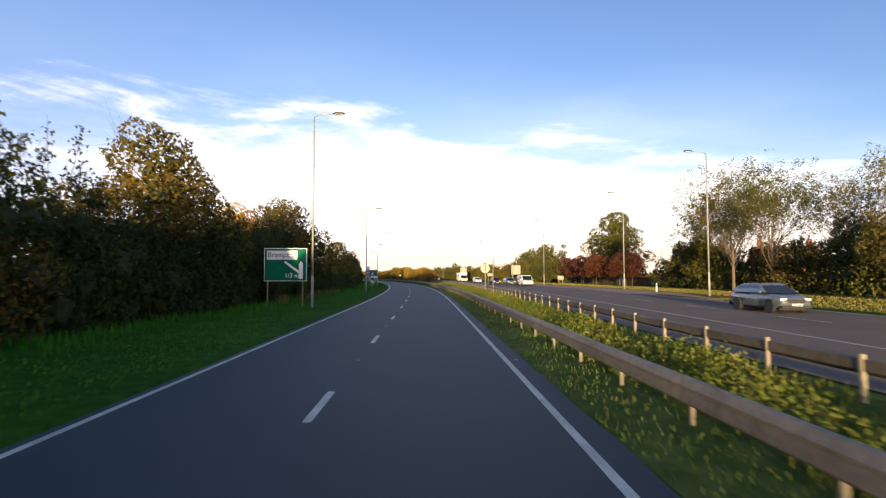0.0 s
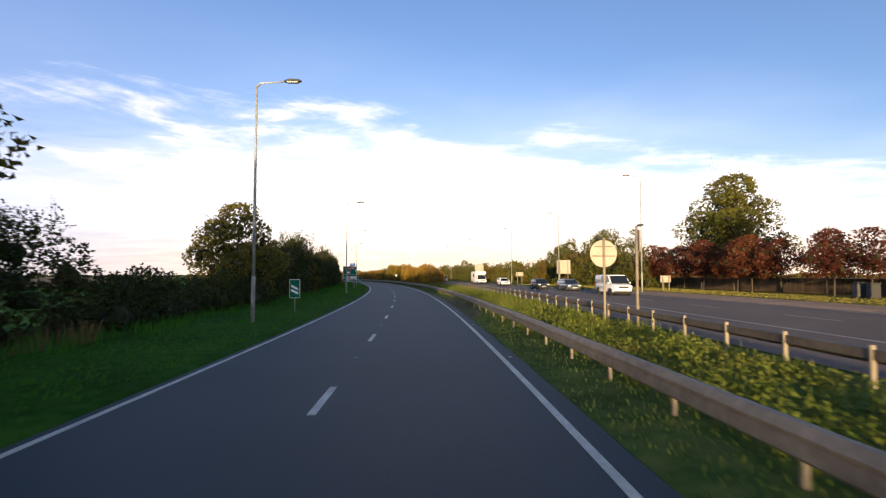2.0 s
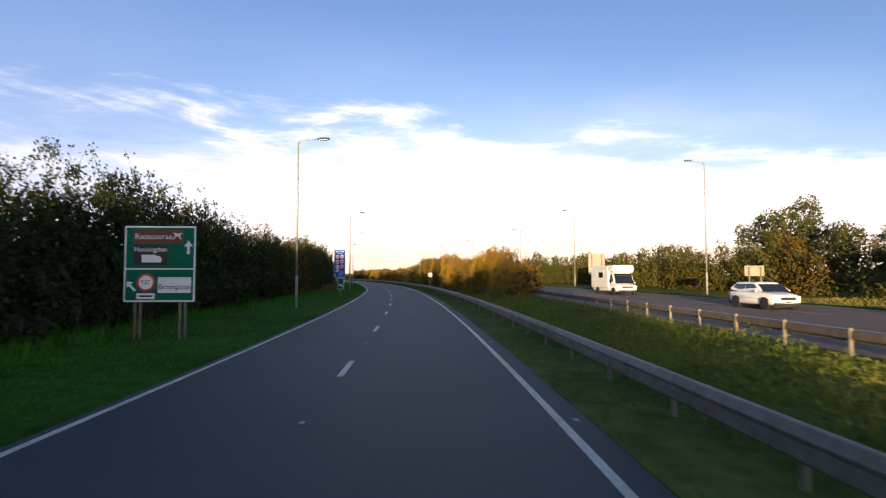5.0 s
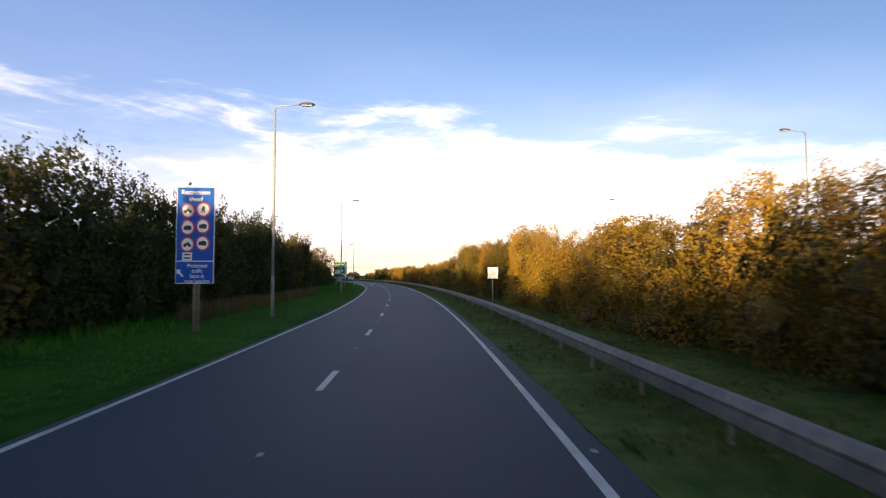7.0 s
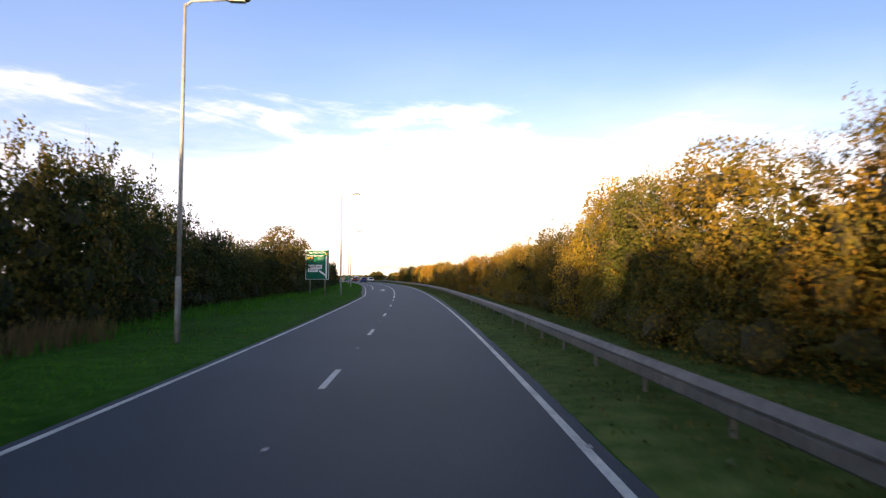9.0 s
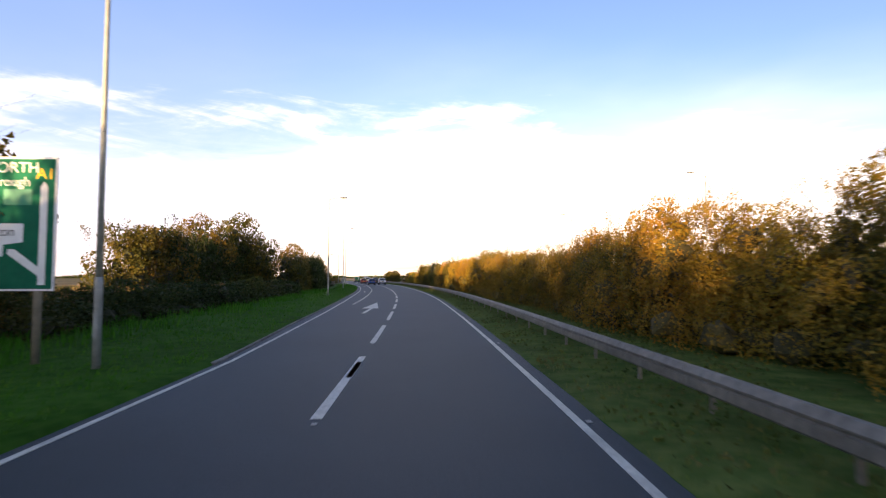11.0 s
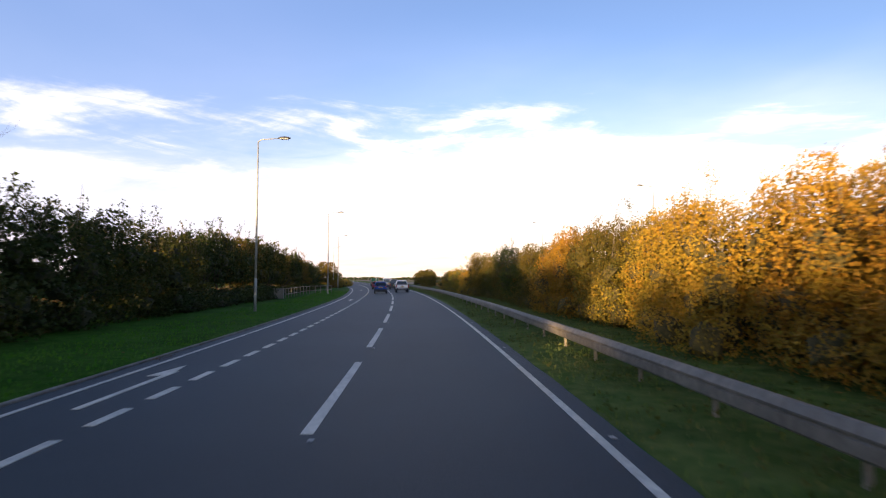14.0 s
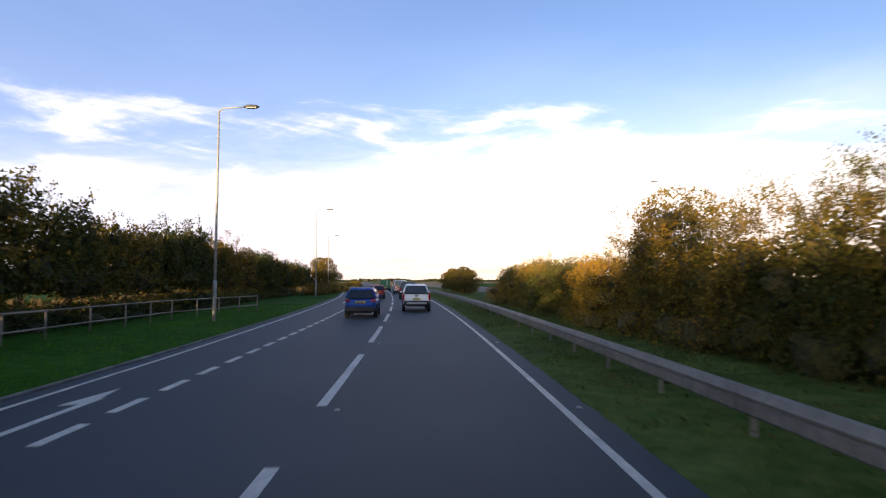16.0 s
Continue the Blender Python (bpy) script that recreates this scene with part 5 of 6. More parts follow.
def vehicle(name, m, label, mat, L, W, H, hood, belt, cab, wheel_r=0.33, axles=(0.18, 0.80), ground=0.22, rear=True, hood_slope=0.10, cabin_mat=None, bar_plate=None, cat="car", tumble=0.84, side_glass=True, tail_high=False, glass_to=1.0):
    """A road vehicle, its front along +y, built round the middle of its footprint.
    hood: where the bonnet ends, as a share of the length from the front; belt: the height of the window line;
    cab: y shares from the front of windscreen foot, windscreen top, rear top, rear foot."""
    v = thing(name, m, label, cat)
    f = L / 2
    y_at = lambda share: f - share * L
    nose = belt - hood_slope
    w2 = W / 2
    side = [(-f + 0.10, ground + 0.10), (-f + 0.02, ground + 0.24), (-f + 0.0, ground + 0.40), (-f + 0.03, belt - 0.22), (-f + 0.07, belt - 0.06), (-f + 0.12, belt), (y_at(hood), belt), (y_at(hood * 0.5), nose + 0.03), (f - 0.16, nose - 0.05), (f - 0.03, nose - 0.22),
            (f, ground + 0.32), (f - 0.05, ground + 0.1), (f - 0.4, ground), (-f + 0.4, ground)]
    taper = lambda y, z: 1.0 - 0.07 * max(0, (z - ground - 0.45) / (belt - ground)) ** 1.5 - 0.13 * max(0, (abs(y) - f * 0.72) / (f * 0.28)) ** 2 - (0.03 if z < ground + 0.05 else 0)
    body = shell(side, w2, "body", mat, v, 0.24, 0.17, narrow=taper)
    y0, y1, y2, y3 = [y_at(c) for c in cab]
    wide = lambda y, z: 1.0 - (1 - tumble) * (z - belt) / max(H - belt, 0.1)
    cabin = shell([(y3, belt - 0.03), (y2, H - 0.03), (y2 + 0.12, H), ((y1 + y2) / 2, H + 0.015), (y1 - 0.12, H), (y1, H - 0.04), (y0, belt - 0.03)], w2 * 0.95, "cabin", cabin_mat or mat, v, 0.13, 0.15, narrow=wide)
    # glass
    zb, zt = belt + 0.03, H - 0.11
    lerp = lambda a, b, t: a + (b - a) * t
    ws = w2 * 0.95

    def edge(z):
        return ws * wide(0, z) + 0.004

    tb, tt = (zb - belt) / (H - belt), (zt - belt) / (H - belt)
    quad("windscreen", [(-edge(zb) * 0.92, lerp(y0, y1, tb) + 0.03, zb), (edge(zb) * 0.92, lerp(y0, y1, tb) + 0.03, zb), (edge(zt) * 0.90, lerp(y0, y1, tt) + 0.03, zt), (-edge(zt) * 0.90, lerp(y0, y1, tt) + 0.03, zt)], M_GLASS, v, (0, 1, 0.8))
    if rear:
        quad("rear_window", [(edge(zb) * 0.90, lerp(y3, y2, tb) - 0.03, zb), (-edge(zb) * 0.90, lerp(y3, y2, tb) - 0.03, zb), (-edge(zt) * 0.88, lerp(y3, y2, tt) - 0.03, zt), (edge(zt) * 0.88, lerp(y3, y2, tt) - 0.03, zt)], M_GLASS, v, (0, -1, 0.3))
    if side_glass:
        mid = (y1 + max(y2, y_at(glass_to))) / 2 + 0.1
        for sx in (-1, 1):
            for ya, yb in ((0, mid + 0.03), (mid - 0.03, 1)):
                fa = lambda t: lerp(y0, y1, t) - 0.22 if ya == 0 else mid - 0.03
                fb = lambda t: mid + 0.03 if ya == 0 else max(lerp(y3, y2, t) + 0.2, y_at(glass_to))
                quad("side_window", [(sx * edge(zb), fa(tb), zb), (sx * edge(zb), fb(tb), zb), (sx * edge(zt), fb(tt), zt), (sx * edge(zt), fa(tt), zt)], M_GLASS, v, (sx, 0, 0.15))
    for sx in (-1, 1):
        for ax in axles:
            wheel(v, sx * (w2 - 0.11), y_at(ax), wheel_r, sx)
            arch = part("wheel_arch", disc(wheel_r * 1.09, 0.04, 24, x=sx * (w2 - 0.012), y=y_at(ax), z=wheel_r, axis="X"), M_TRIM, v)
        part("headlight", box(0.34, 0.10, 0.14, sx * (w2 - 0.28), f - 0.11, nose - 0.17, 0.03), M_LAMP, v, "clear headlight")
        if tail_high:
            part("tail_light", box(0.12, 0.08, 0.42, sx * (w2 - 0.09), -f + 0.06, belt - 0.2, 0.02), M_TAIL, v, "red tail light")
        else:
            part("tail_light", box(0.28, 0.09, 0.11, sx * (w2 - 0.20), -f + 0.06, belt - 0.10, 0.03), M_TAIL, v, "red tail light")
        part("mirror", box(0.16, 0.10, 0.12, sx * (w2 + 0.07), y_at(cab[0]) - 0.35, belt + 0.07, 0.03), mat, v)
    part("front_bumper", box(W * 0.86, 0.10, 0.13, 0, f - 0.03, ground + 0.10, 0.03), M_TRIM, v)
    part("rear_bumper", box(W * 0.90, 0.14, 0.30, 0, -f + 0.03, ground + 0.13, 0.06), M_TRIM, v)
    part("underbody", box(W * 0.70, L * 0.84, 0.16, 0, 0, ground - 0.02, 0.05), M_TRIM, v)
    part("grille", box(W * 0.50, 0.05, 0.16, 0, f - 0.02, nose - 0.24, 0.02), M_TRIM, v)
    fp = part("number_plate", box(0.52, 0.02, 0.11, 0, f + 0.03, ground + 0.20, 0.004), M_PLATE_W, v)
    part("text_bar", box(0.40, 0.006, 0.05, 0, f + 0.042, ground + 0.20), M_BLACK, fp)
    rp = part("number_plate", box(0.52, 0.02, 0.11, 0, -f - 0.02, ground + (0.52 if not tail_high else 0.40), 0.004), M_PLATE_Y, v)
    part("text_bar", box(0.40, 0.006, 0.05, 0, -f - 0.032, ground + (0.52 if not tail_high else 0.40)), M_BLACK, rp)
    return v


P_WHITE = paint("white_paint", (0.78, 0.78, 0.76))
P_BLUE = surface("blue_paint", (0.006, 0.050, 0.24), (0.008, 0.060, 0.28), 1.2, 0.38, wear=0.12, wear_scale=0.9, spec=0.25)
P_SILVER = surface("silver_paint", (0.15, 0.17, 0.19), (0.19, 0.21, 0.23), 1.2, 0.3, metal=0.5, coat=0.7, wear=0.12)
P_DARK = paint("dark_paint", (0.012, 0.014, 0.018))
P_RED = paint("red_paint", (0.30, 0.018, 0.014))
P_GREEN = paint("green_paint", (0.012, 0.12, 0.05))
HATCH = dict(hood=0.25, belt=0.95, cab=(0.22, 0.40, 0.84, 0.97))

# our carriageway, ahead of where the camera comes to rest
pk = vehicle("pickup_truck", stand(393.0, 1.42, 0.0), "white double-cab pickup truck with black rear bumper", P_WHITE, 5.2, 1.86, 1.78, 0.24, 1.16, (0.26, 0.36, 0.62, 0.66), 0.38, (0.18, 0.79), 0.44, cat="pickup truck", tail_high=True, tumble=0.80)
part("bumper_step", box(1.30, 0.16, 0.16, 0, -2.62, 0.56, 0.04), M_RIM, pk, "chrome rear bumper step")
part("load_bed_cover", box(1.60, 1.75, 0.09, 0, -1.68, 1.20, 0.03), M_TRIM, pk, "black load bed cover")
part("tow_bar", box(0.5, 0.16, 0.09, 0, -2.66, 0.42, 0.02), M_TRIM, pk)
part("tailgate_badge", box(0.22, 0.012, 0.09, 0, -2.607, 0.98, 0.003), M_RIM, pk)
part("tailgate_handle", box(0.24, 0.02, 0.05, 0, -2.61, 1.08, 0.006), M_TRIM, pk)
suv = vehicle("compact_suv", stand(387.0, -1.72, 0.0), "blue compact SUV with black lower trim", P_BLUE, 4.1, 1.77, 1.62, 0.24, 1.04, (0.22, 0.36, 0.86, 0.97), 0.34, (0.19, 0.80), 0.34, tumble=0.78)
for sx in (-1, 1):
    part("roof_rail", tube([(sx * 0.60, y, z) for y, z in ((0.45, 1.60), (0.35, 1.66), (-1.2, 1.66), (-1.35, 1.60))], 0.018, 6), M_RIM, suv, "silver roof rail")
jeep = vehicle("off_road_car", stand(415, 1.35), "dark off-road car with a spare wheel on its back", P_DARK, 4.6, 1.86, 1.86, 0.24, 1.12, (0.24, 0.32, 0.95, 0.98), 0.38, (0.18, 0.80), 0.32, tail_high=True)
wheel(jeep, 0.0, -2.3, 0.36, 1)
jeep.children[-1].matrix_basis = pose(0.0, -2.36, 0.62) @ pose(0, 0, 0, 0, 0, 90) @ pose(0.0, 2.3, 0.0)
vehicle("hatchback", stand(416.0, -2.0), "red hatchback in the nearside lane", P_RED, 3.9, 1.7, 1.5, **HATCH)
van = vehicle("panel_van", stand(438, 1.1), "white works van with red and yellow chevrons behind", P_WHITE, 5.2, 1.95, 2.05, 0.16, 1.15, (0.12, 0.28, 0.97, 0.985), 0.34, (0.17, 0.80), 0.28, cat="van", tumble=0.93, tail_high=True)
for k in range(5):
    z = 0.55 + 0.14 * k
    for sx in (-1, 1):
        part("chevron", box(0.75, 0.012, 0.07, sx * 0.42, -2.62, z, 0, None, Matrix.Rotation(radians(-sx * 35), 4, "Y")), M_RED if k % 2 else M_YELLOW, van)

lorry = vehicle("works_truck", stand(454, -0.9), "green works truck ahead of the van", P_GREEN, 5.6, 1.9, 2.0, 0.14, 1.2, (0.06, 0.10, 0.30, 0.31), 0.38, (0.16, 0.78), 0.4, cat="truck", tumble=0.95, tail_high=True)
part("load_frame", box(1.7, 3.4, 0.9, 0, -1.0, 1.65, 0.05), P_GREEN, lorry, "green load body")
part("side_post", box(0.10, 0.10, 1.0, 0.3, -2.74, 1.6, 0.01), M_WHITE, lorry)

# opposite carriageway
def oncoming(s, off):
    return stand(s, opp(s) + off, 0.1 + 0.025 * off, 180)


vehicle("hatchback", oncoming(27.8, 5.3), "silver saloon-backed hatchback in the far lane", P_SILVER, 4.5, 1.76, 1.45, 0.25, 0.94, (0.23, 0.42, 0.76, 0.94))
vehicle("panel_van", oncoming(95.5, 5.0), "white crew van with tinted side windows", P_WHITE, 5.0, 1.98, 1.95, 0.18, 1.12, (0.13, 0.31, 0.975, 0.99), 0.34, (0.18, 0.79), 0.26, cat="van", tumble=0.92, glass_to=0.62)
vehicle("estate_car", oncoming(109.5, 4.9), "silver estate car in the far lane", P_SILVER, 4.5, 1.78, 1.46, 0.25, 0.94, (0.23, 0.41, 0.88, 0.97))
vehicle("hatchback", oncoming(118.6, 3.7), "black hatchback in the far lane", P_DARK, 4.1, 1.74, 1.47, **HATCH)
vehicle("hatchback", oncoming(143.5, 4.0), "white hatchback in the far lane", P_WHITE, 4.2, 1.78, 1.50, **HATCH)
mh = vehicle("motorhome", oncoming(167.0, 4.3), "white coachbuilt motorhome with a bed over the cab", P_WHITE, 6.6, 2.2, 2.2, 0.14, 1.1, (0.10, 0.20, 0.30, 0.32), 0.34, (0.14, 0.74), 0.3, cat="motorhome", tumble=0.9, rear=False)
part("living_body", box(2.25, 4.6, 2.3, 0, -1.0, 1.75, 0.12), P_WHITE, mh, "white living body")
part("overcab_bed", box(2.2, 1.5, 0.75, 0, 1.75, 2.55, 0.18), P_WHITE, mh, "white rounded overcab bed")
part("roof_light", box(0.7, 0.6, 0.08, 0, 1.7, 2.95, 0.03), M_GLASS, mh)
for sx in (-1, 1):
    part("side_window", box(0.03, 1.1, 0.55, sx * 1.125, -0.6, 1.95, 0.01), M_GLASS, mh)
vehicle("panel_van", oncoming(212, 4.7), "white panel van in the far lane", P_WHITE, 4.9, 1.95, 1.95, 0.18, 1.12, (0.13, 0.31, 0.975, 0.99), 0.34, (0.18, 0.79), 0.26, cat="van", tumble=0.92, glass_to=0.62)


# ---------------------------------------------------------------- grass, weeds and dry stalks
def blades(name, n, place, height, width, mat, label, category, lean=0.35):
    """Many narrow upright blades, each one leaf bent over at the tip. place(n) gives s and d."""
    s, d = place(n)
    a = np.radians(np.interp(s, RS, RH))
    x = np.interp(s, RS, RX) + d * np.cos(a)
    y = np.interp(s, RS, RY) + d * np.sin(a)
    z = np.array([ground_z(p, q) for p, q in zip(s, d)])
    n = len(s)
    h = height * RNG.uniform(0.5, 1.25, n)
    w = width * RNG.uniform(0.6, 1.3, n)
    t = RNG.uniform(0, math.tau, n)
    tx, ty = np.cos(t), np.sin(t)
    l = RNG.uniform(0, math.tau, n)
    lx, ly = np.cos(l) * h * lean * RNG.random(n), np.sin(l) * h * lean * RNG.random(n)
    co = np.empty((n, 4, 3))
    for k, (f, g) in enumerate(((-0.5, 0), (0.5, 0), (0.16, 1.0), (-0.16, 0.92))):
        co[:, k, 0] = x + tx * w * f + lx * g * g
        co[:, k, 1] = y + ty * w * f + ly * g * g
        co[:, k, 2] = z - 0.02 + h * g
    me = bpy.data.meshes.new(name)
    me.vertices.add(4 * n)
    me.vertices.foreach_set("co", co.astype(np.float32).ravel())
    me.loops.add(4 * n)
    me.loops.foreach_set("vertex_index", np.arange(4 * n, dtype=np.int32))
    me.polygons.add(n)
    me.polygons.foreach_set("loop_start", np.arange(0, 4 * n, 4, dtype=np.int32))
    me.materials.append(mat)
    me.update()
    me.validate()
    return tagged(new(name, me), label, category, "", "stuff")


def clumped(n, s0, s1, d0, d1, clump=1.2, share_clumped=0.6):
    """Places along a strip, partly in clumps; d0 and d1 are functions of s."""
    k = max(4, int(n / 40))
    cs, cf = RNG.uniform(s0, s1, k), RNG.random(k)
    s, f = RNG.uniform(s0, s1, n), RNG.random(n)
    pick = RNG.random(n) < share_clumped
    who = RNG.integers(k, size=n)
    s = np.where(pick, np.clip(cs[who] + RNG.normal(0, clump * 0.4, n), s0, s1), s)
    f = np.where(pick, np.clip(cf[who] + RNG.normal(0, 0.10, n), 0, 1), f)
    lo = np.array([d0(q) for q in s])
    hi = np.array([d1(q) for q in s])
    return s, lo + (hi - lo) * f


blades("verge_grass", 56000, lambda n: clumped(n, 0, 400, lambda s: left_line(s) - 4.6, lambda s: left_line(s) - 0.62, 0.8, 0.35), 0.09, 0.04, M_BLADE, "short vivid green mown grass on the verge", "grass")
blades("rough_grass", 22000, lambda n: clumped(n, 0, 326, lambda s: left_line(s) - 8.5, lambda s: left_line(s) - 4.4, 1.0, 0.6), 0.34, 0.05, M_BLADE, "longer green grass at the foot of the hedge", "grass")
blades("reserve_grass", 15000, lambda n: clumped(n, -5, 160, lambda s: 4.12, lambda s: 5.6, 0.7, 0.4), 0.09, 0.025, M_BLADE_DULL, "short patchy grass beside the guard rail", "grass")
blades("reserve_grass", 27000, lambda n: clumped(n, 158, 440, lambda s: 4.12, lambda s: 8.4, 0.9, 0.5), 0.10, 0.028, M_BLADE_DULL, "short patchy grass between guard rail and hedge", "grass")
# leafy weeds in the reserve
ws, wd = clumped(104000, 0, 160, lambda s: 5.5, lambda s: opp(s) - 6.1, 0.8, 0.72)
wa = np.radians(np.interp(ws, RS, RH))
tall = RNG.uniform(0.25, 0.62, len(ws)) * (0.75 + 0.5 * np.sin(ws * 0.7) * np.sin(wd * 1.9))
wz = tall * np.sqrt(RNG.random(len(ws))) + 0.06
weeds = new("leafy_weeds", leaf_mesh("leafy_weeds", np.stack([np.interp(ws, RS, RX) + wd * np.cos(wa), np.interp(ws, RS, RY) + wd * np.sin(wa), wz], axis=1), RNG.uniform(0.045, 0.10, len(ws)), [M_BLADE_DRY], None, None, -0.5))
tagged(weeds, "yellowish green leafy weeds filling the central reserve", "weeds", "", "stuff")
ws, wd = clumped(26000, 158, 400, lambda s: 4.3, lambda s: 8.6, 0.7, 0.75)
wa = np.radians(np.interp(ws, RS, RH))
wz = np.array([ground_z(p, q) for p, q in zip(ws, wd)]) + 0.03 + 0.16 * RNG.random(len(ws)) ** 2
low_weeds = new("leafy_weeds", leaf_mesh("leafy_weeds", np.stack([np.interp(ws, RS, RX) + wd * np.cos(wa), np.interp(ws, RS, RY) + wd * np.sin(wa), wz], axis=1), RNG.uniform(0.05, 0.11, len(ws)), [M_BLADE_LOW], None, None, 0.0))
tagged(low_weeds, "low broad-leaved weeds among the grass by the hedge", "weeds", "", "stuff")
blades("reserve_grass", 22000, lambda n: clumped(n, 0, 165, lambda s: 5.5, lambda s: opp(s) - 5.6, 1.0, 0.6), 0.34, 0.04, M_BLADE_DRY, "long seeding grass among the weeds", "grass")
blades("far_verge_grass", 34000, lambda n: clumped(n, 14, 150, lambda s: opp(s) + 8.6 + (3.2 if 40 < s < 108 else 0), lambda s: opp(s) + 17, 1.5, 0.4), 0.12, 0.05, M_BLADE_SUNLIT, "rough grass beyond the opposite carriageway, sunlight put into its colour", "grass")
# dry stalks
blades("dry_stalks", 5200, lambda n: clumped(n, 184, 222, lambda s: -8.8, lambda s: -7.6, 1.0, 0.8), 0.7, 0.03, M_REED, "tall dry brown stalks at the hedge foot", "dry grass", 0.25)
blades("dry_stalks", 900, lambda n: clumped(n, 36, 62, lambda s: -8.7, lambda s: -7.9, 1.0, 0.85), 0.6, 0.025, M_REED, "tall dry grey stalks at the hedge foot", "dry grass", 0.35)
blades("dry_stalks", 9000, lambda n: clumped(n, 338, 425, lambda s: -21.5, lambda s: -16.5, 1.6, 0.85), 0.95, 0.04, M_STALK, "tall reddish dry stalks under the trees", "dry grass", 0.25)
blades("dry_stalks", 8000, lambda n: clumped(n, 270, 318, lambda s: -24, lambda s: -15.0, 1.2, 0.6), 1.3, 0.06, M_REED, "tall yellow dry grass behind the brambles", "dry grass", 0.25)
ls, ld = clumped(900, 0, 430, lambda s: left_line(s) - 6, lambda s: left_line(s) - 0.2, 0.5, 0.7)
ls2, ld2 = clumped(260, 0, 430, lambda s: 4.2, lambda s: 6.5, 0.5, 0.7)
ls, ld = np.concatenate([ls, ls2]), np.concatenate([ld, ld2])
la = np.radians(np.interp(ls, RS, RH))
lz = np.array([ground_z(p, q) for p, q in zip(ls, ld)]) + np.where((ld > 4.2) | (ld < -3.7), 0.09, 0.02 + 0.055)
fallen = new("fallen_leaves", leaf_mesh("fallen_leaves", np.stack([np.interp(ls, RS, RX) + ld * np.cos(la), np.interp(ls, RS, RY) + ld * np.sin(la), lz], axis=1), RNG.uniform(0.03, 0.06, len(ls)), [M_STALK]))
tagged(fallen, "scattered brown fallen leaves along the verges", "leaves", "", "stuff")


# ---------------------------------------------------------------- tube fence beside the slip lane
fence = thing("tube_fence", pose(0, 0, 0), "grey two-rail tubular steel fence along the bank", "fence")
line = [(366.4, -10.8), (370, -10.9), (374, -11.0), (379, -11.0), (383, -10.8), (386.8, -9.8), (390.6, -8.7)]
for (sa, da), (sb, db) in zip(line, line[1:]):
    for z in (0.48, 1.05):
        part("rail", tube([at(sa, da, z), at(sb, db, z)], 0.032, 8), M_STEEL, fence, smooth=True)
for sa, da in line + [((a[0] + b[0]) / 2, (a[1] + b[1]) / 2) for a, b in zip(line, line[1:])]:
    part("fence_post", tube([at(sa, da, -0.1), at(sa, da, 1.07)], 0.036, 8), M_STEEL, fence, smooth=True)
cabinet = thing("service_cabinet", stand(365.2, -11.2, 0.05), "grey roadside service cabinet on the verge", "cabinet")
part("body", box(0.9, 0.4, 1.0, 0, 0, 0.5, 0.02), M_KERB, cabinet)
part("lid", box(0.96, 0.46, 0.05, 0, 0, 1.02, 0.012), M_STEEL, cabinet)
part("door", box(0.40, 0.02, 0.8, 0.22, -0.205, 0.5, 0.005), M_STEEL, cabinet)
part("door", box(0.40, 0.02, 0.8, -0.22, -0.205, 0.5, 0.005), M_STEEL, cabinet)


# ---------------------------------------------------------------- houses behind the red trees
M_BRICK = surface("house_brick", (0.22, 0.09, 0.06), (0.30, 0.14, 0.09), 14, 0.9, bump=0.3, wear=0.25)
M_ROOF = surface("roof_tile", (0.17, 0.10, 0.065), (0.26, 0.15, 0.10), 6, 0.85, bump=0.6, bump_scale=12, wear=0.35)
M_RENDER = surface("white_render", (0.62, 0.60, 0.56), (0.72, 0.70, 0.66), 4, 0.85, wear=0.2)


def house(m, label):
    h = thing("house", m, label, "house")
    for sx in (-1, 1):
        part("wall", box(0.25, 8.0, 4.6, sx * 3.9, 0, 2.3), M_BRICK, h)
    for sy in (-1, 1):
        bm = bmesh.new()
        pts = [(-3.77, 0), (3.77, 0), (3.77, 4.6), (0, 7.0), (-3.77, 4.6)]
        f = bm.faces.new([bm.verts.new((x, sy * 3.875 - 0.125, z)) for x, z in pts])
        ex = bmesh.ops.extrude_face_region(bm, geom=[f])
        bmesh.ops.translate(bm, vec=(0, 0.25, 0), verts=[v for v in ex["geom"] if isinstance(v, bmesh.types.BMVert)])
        bmesh.ops.recalc_face_normals(bm, faces=bm.faces[:])
        part("gable", bm, M_RENDER if sy < 0 else M_BRICK, h, "white rendered gable" if sy < 0 else "")
        for x in (-1.7, 1.7):
            for z in (1.4, 3.6):
                win = part("window", box(1.1, 0.10, 1.2, x, sy * 4.02, z, 0.02), M_WHITE, h)
                for dx in (-0.26, 0.26):
                    part("pane", box(0.46, 0.04, 1.05, x + dx, sy * 4.06, z, 0.01), M_GLASS, win)
    ang = math.atan2(2.4, 3.9)
    for sx in (-1, 1):
        slope = part("roof", box(4.95, 8.7, 0.16, sx * 2.1, 0, 5.78, 0.02, None, Matrix.Rotation(sx * ang, 4, "Y")), M_ROOF, h, "red-brown tiled roof slope")
    part("ridge", box(0.28, 8.7, 0.14, 0, 0, 7.12, 0.05), M_ROOF, h)
    for y in (-3.2, 3.2):
        ch = part("chimney", box(0.55, 0.62, 1.7, 0.0, y, 7.4, 0.02), M_BRICK, h)
        for dx in (-0.18, 0.18):
            part("chimney_pot", tube([(dx, y, 8.4), (dx, y, 8.85)], [0.12, 0.10], 8), M_ROOF, ch)
    return h


first = house(stand(86.6, 49.0, -0.7, 62), "brick house with white gable and tiled roof")
copy_thing(first, stand(76.6, 56, -0.7, 62))


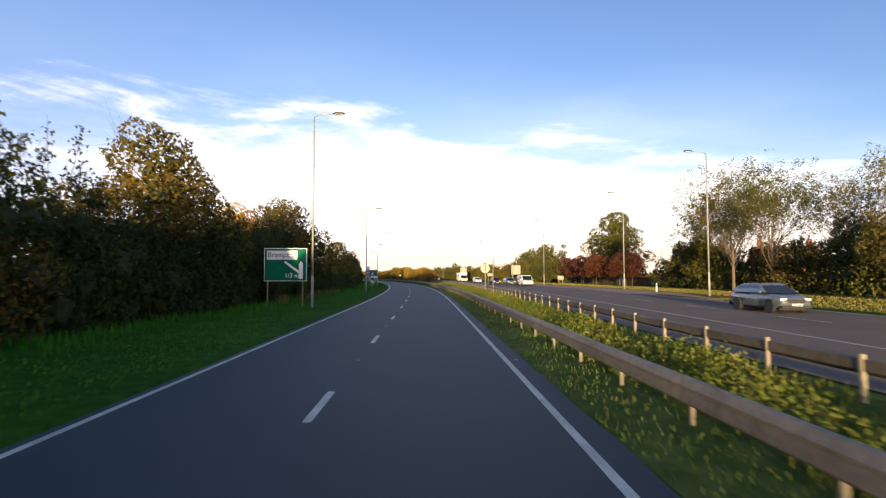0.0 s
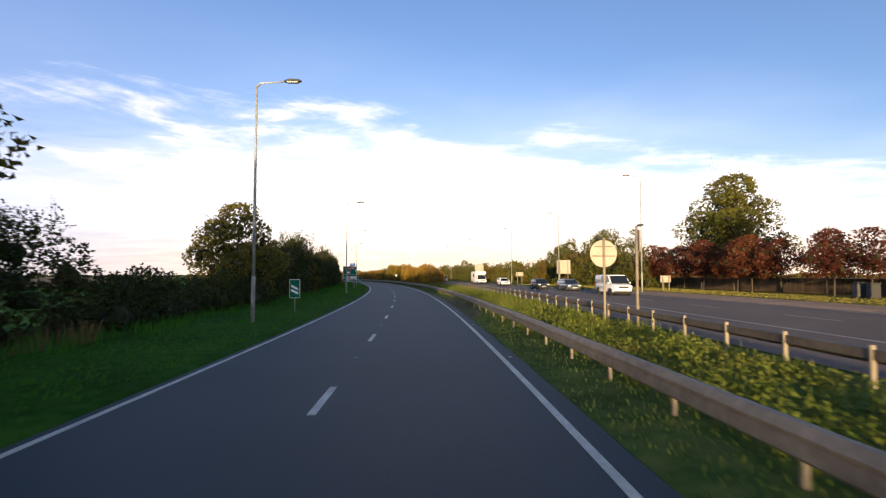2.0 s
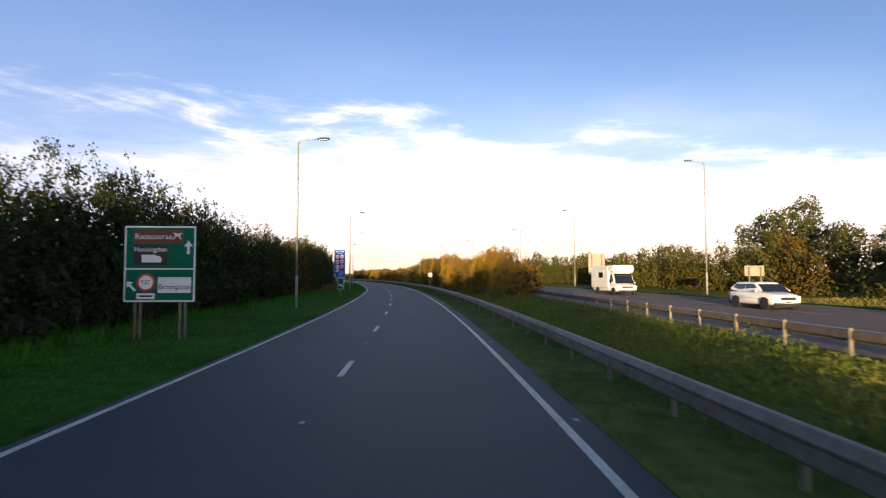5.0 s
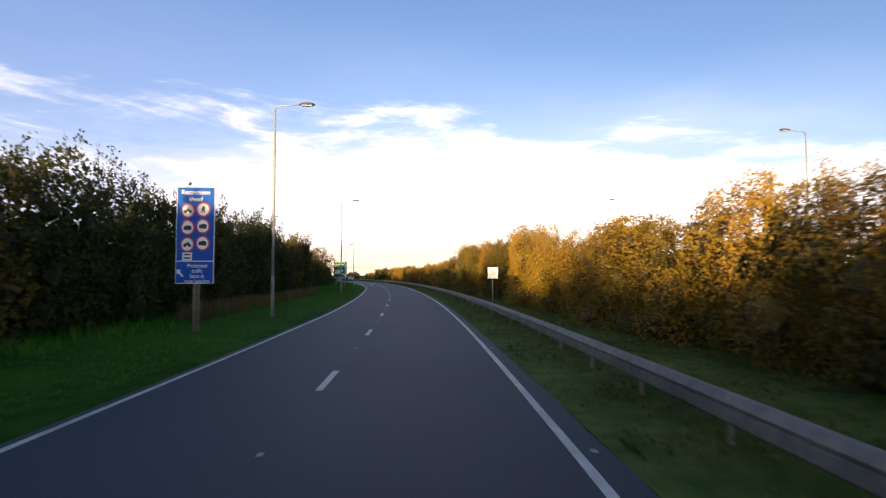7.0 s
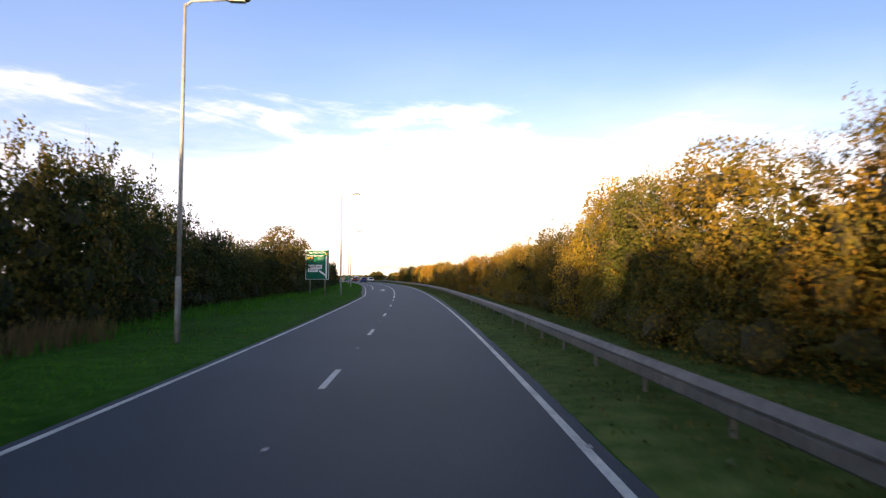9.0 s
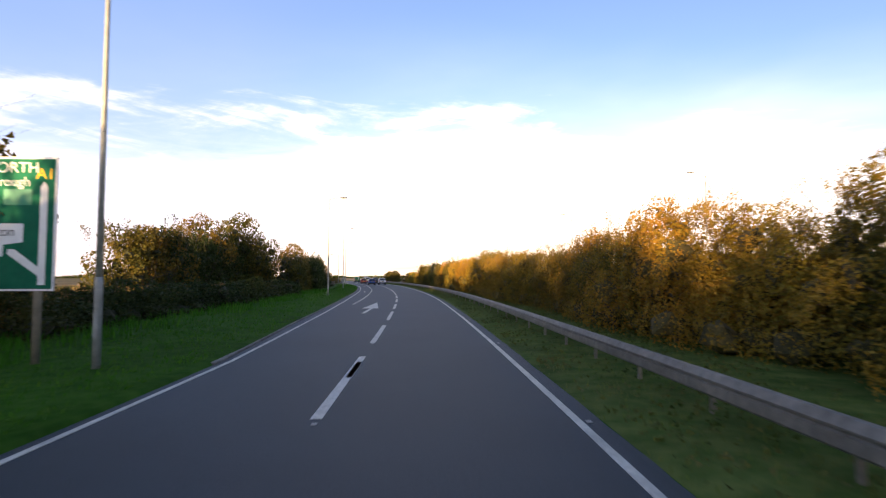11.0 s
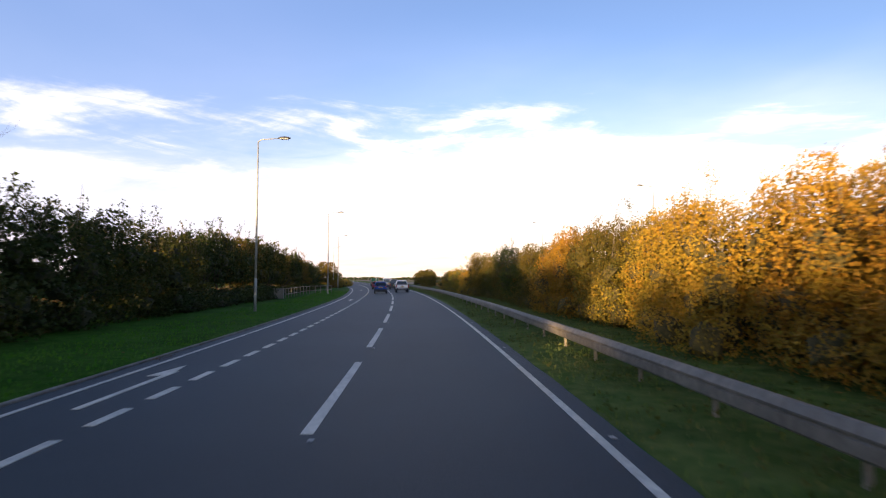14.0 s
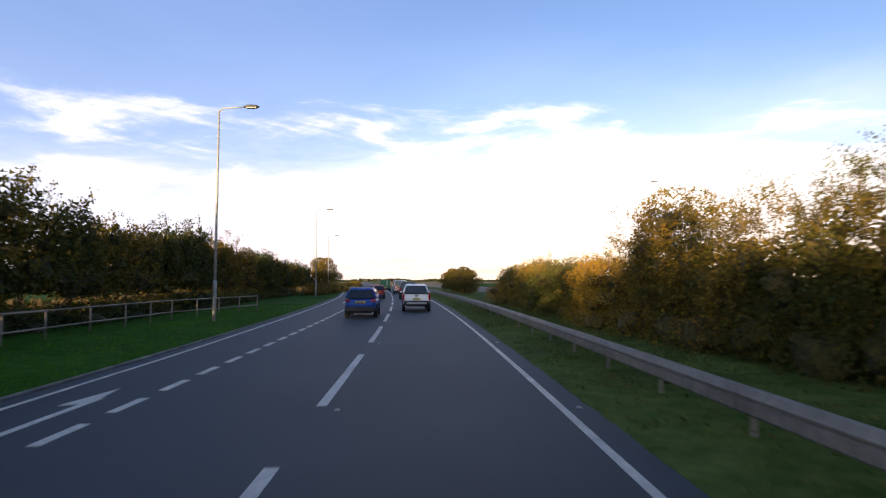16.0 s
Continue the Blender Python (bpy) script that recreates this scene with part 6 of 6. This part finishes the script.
# low board fence behind the red trees
bf = thing("board_fence", pose(0, 0, 0), "low weathered brown board fence behind the red trees", "fence")
M_BOARD = surface("fence_board", (0.09, 0.06, 0.035), (0.15, 0.10, 0.06), 6, 0.9, wear=0.3, vary=0.15)
bmesh_board = box(0.03, 0.37, 1.35, 0, 0, 0.67, 0.004)
board = bpy.data.meshes.new("board")
bmesh_board.to_mesh(board)
bmesh_board.free()
board.materials.append(M_BOARD)
for k in range(125):
    s = 72 + 0.39 * k
    share("board", board, bf, stand(s, opp(s) + 21.2, ground_z(s, opp(s) + 21.2), random.uniform(-2, 2)))
for k in range(16):
    s = 72 + 3.1 * k
    part("fence_post", tube([at(s, opp(s) + 21.32, 0.3), at(s, opp(s) + 21.32, 2.0)], 0.05, 6), M_BOARD, bf)
for s in (78.6, 79.7):
    bin_ = thing("wheelie_bin", stand(s, opp(s) + 16.4, ground_z(s, opp(s) + 16.4), 80), "grey wheeled rubbish bin beside the house drive", "bin", "bins by the drive")
    part("body", box(0.55, 0.62, 1.0, 0, 0, 0.56, 0.04), M_TRIM if s < 79 else M_DARK, bin_)
    part("lid", box(0.60, 0.70, 0.06, 0, 0, 1.09, 0.02), M_DARK, bin_)
    for sx in (-0.24, 0.24):
        part("wheel", disc(0.1, 0.05, 12, x=sx, y=0.3, z=0.1, axis="X"), M_TYRE, bin_)


# ---------------------------------------------------------------- distance
def far_wood(name, az0, az1, dist, height, label, leaf):
    """A far belt of trees as one ragged mass of leaf clumps."""
    n = 9000
    a = RNG.uniform(az0, az1, n)
    r = dist + RNG.uniform(-25, 25, n)
    top = height * (0.65 + 0.35 * np.sin(a * 1.7) * np.sin(a * 0.61 + 1)) * (0.8 + 0.4 * RNG.random(n))
    z = top * RNG.random(n) ** 0.7
    ar = np.radians(a)
    c = np.stack([-r * np.sin(ar), r * np.cos(ar), z], axis=1)
    ob = new(name, leaf_mesh(name, c, RNG.uniform(2.2, 5.0, n), [leaf]))
    return tagged(ob, label, "woodland", "", "stuff")


far_wood("far_woodland", 5, 75, 1300, 5, "far dark woodland along the horizon", M_LEAF_DARK)
far_wood("far_woodland", -50, 10, 900, 7, "far turning woodland along the horizon", M_LEAF_TURNING)
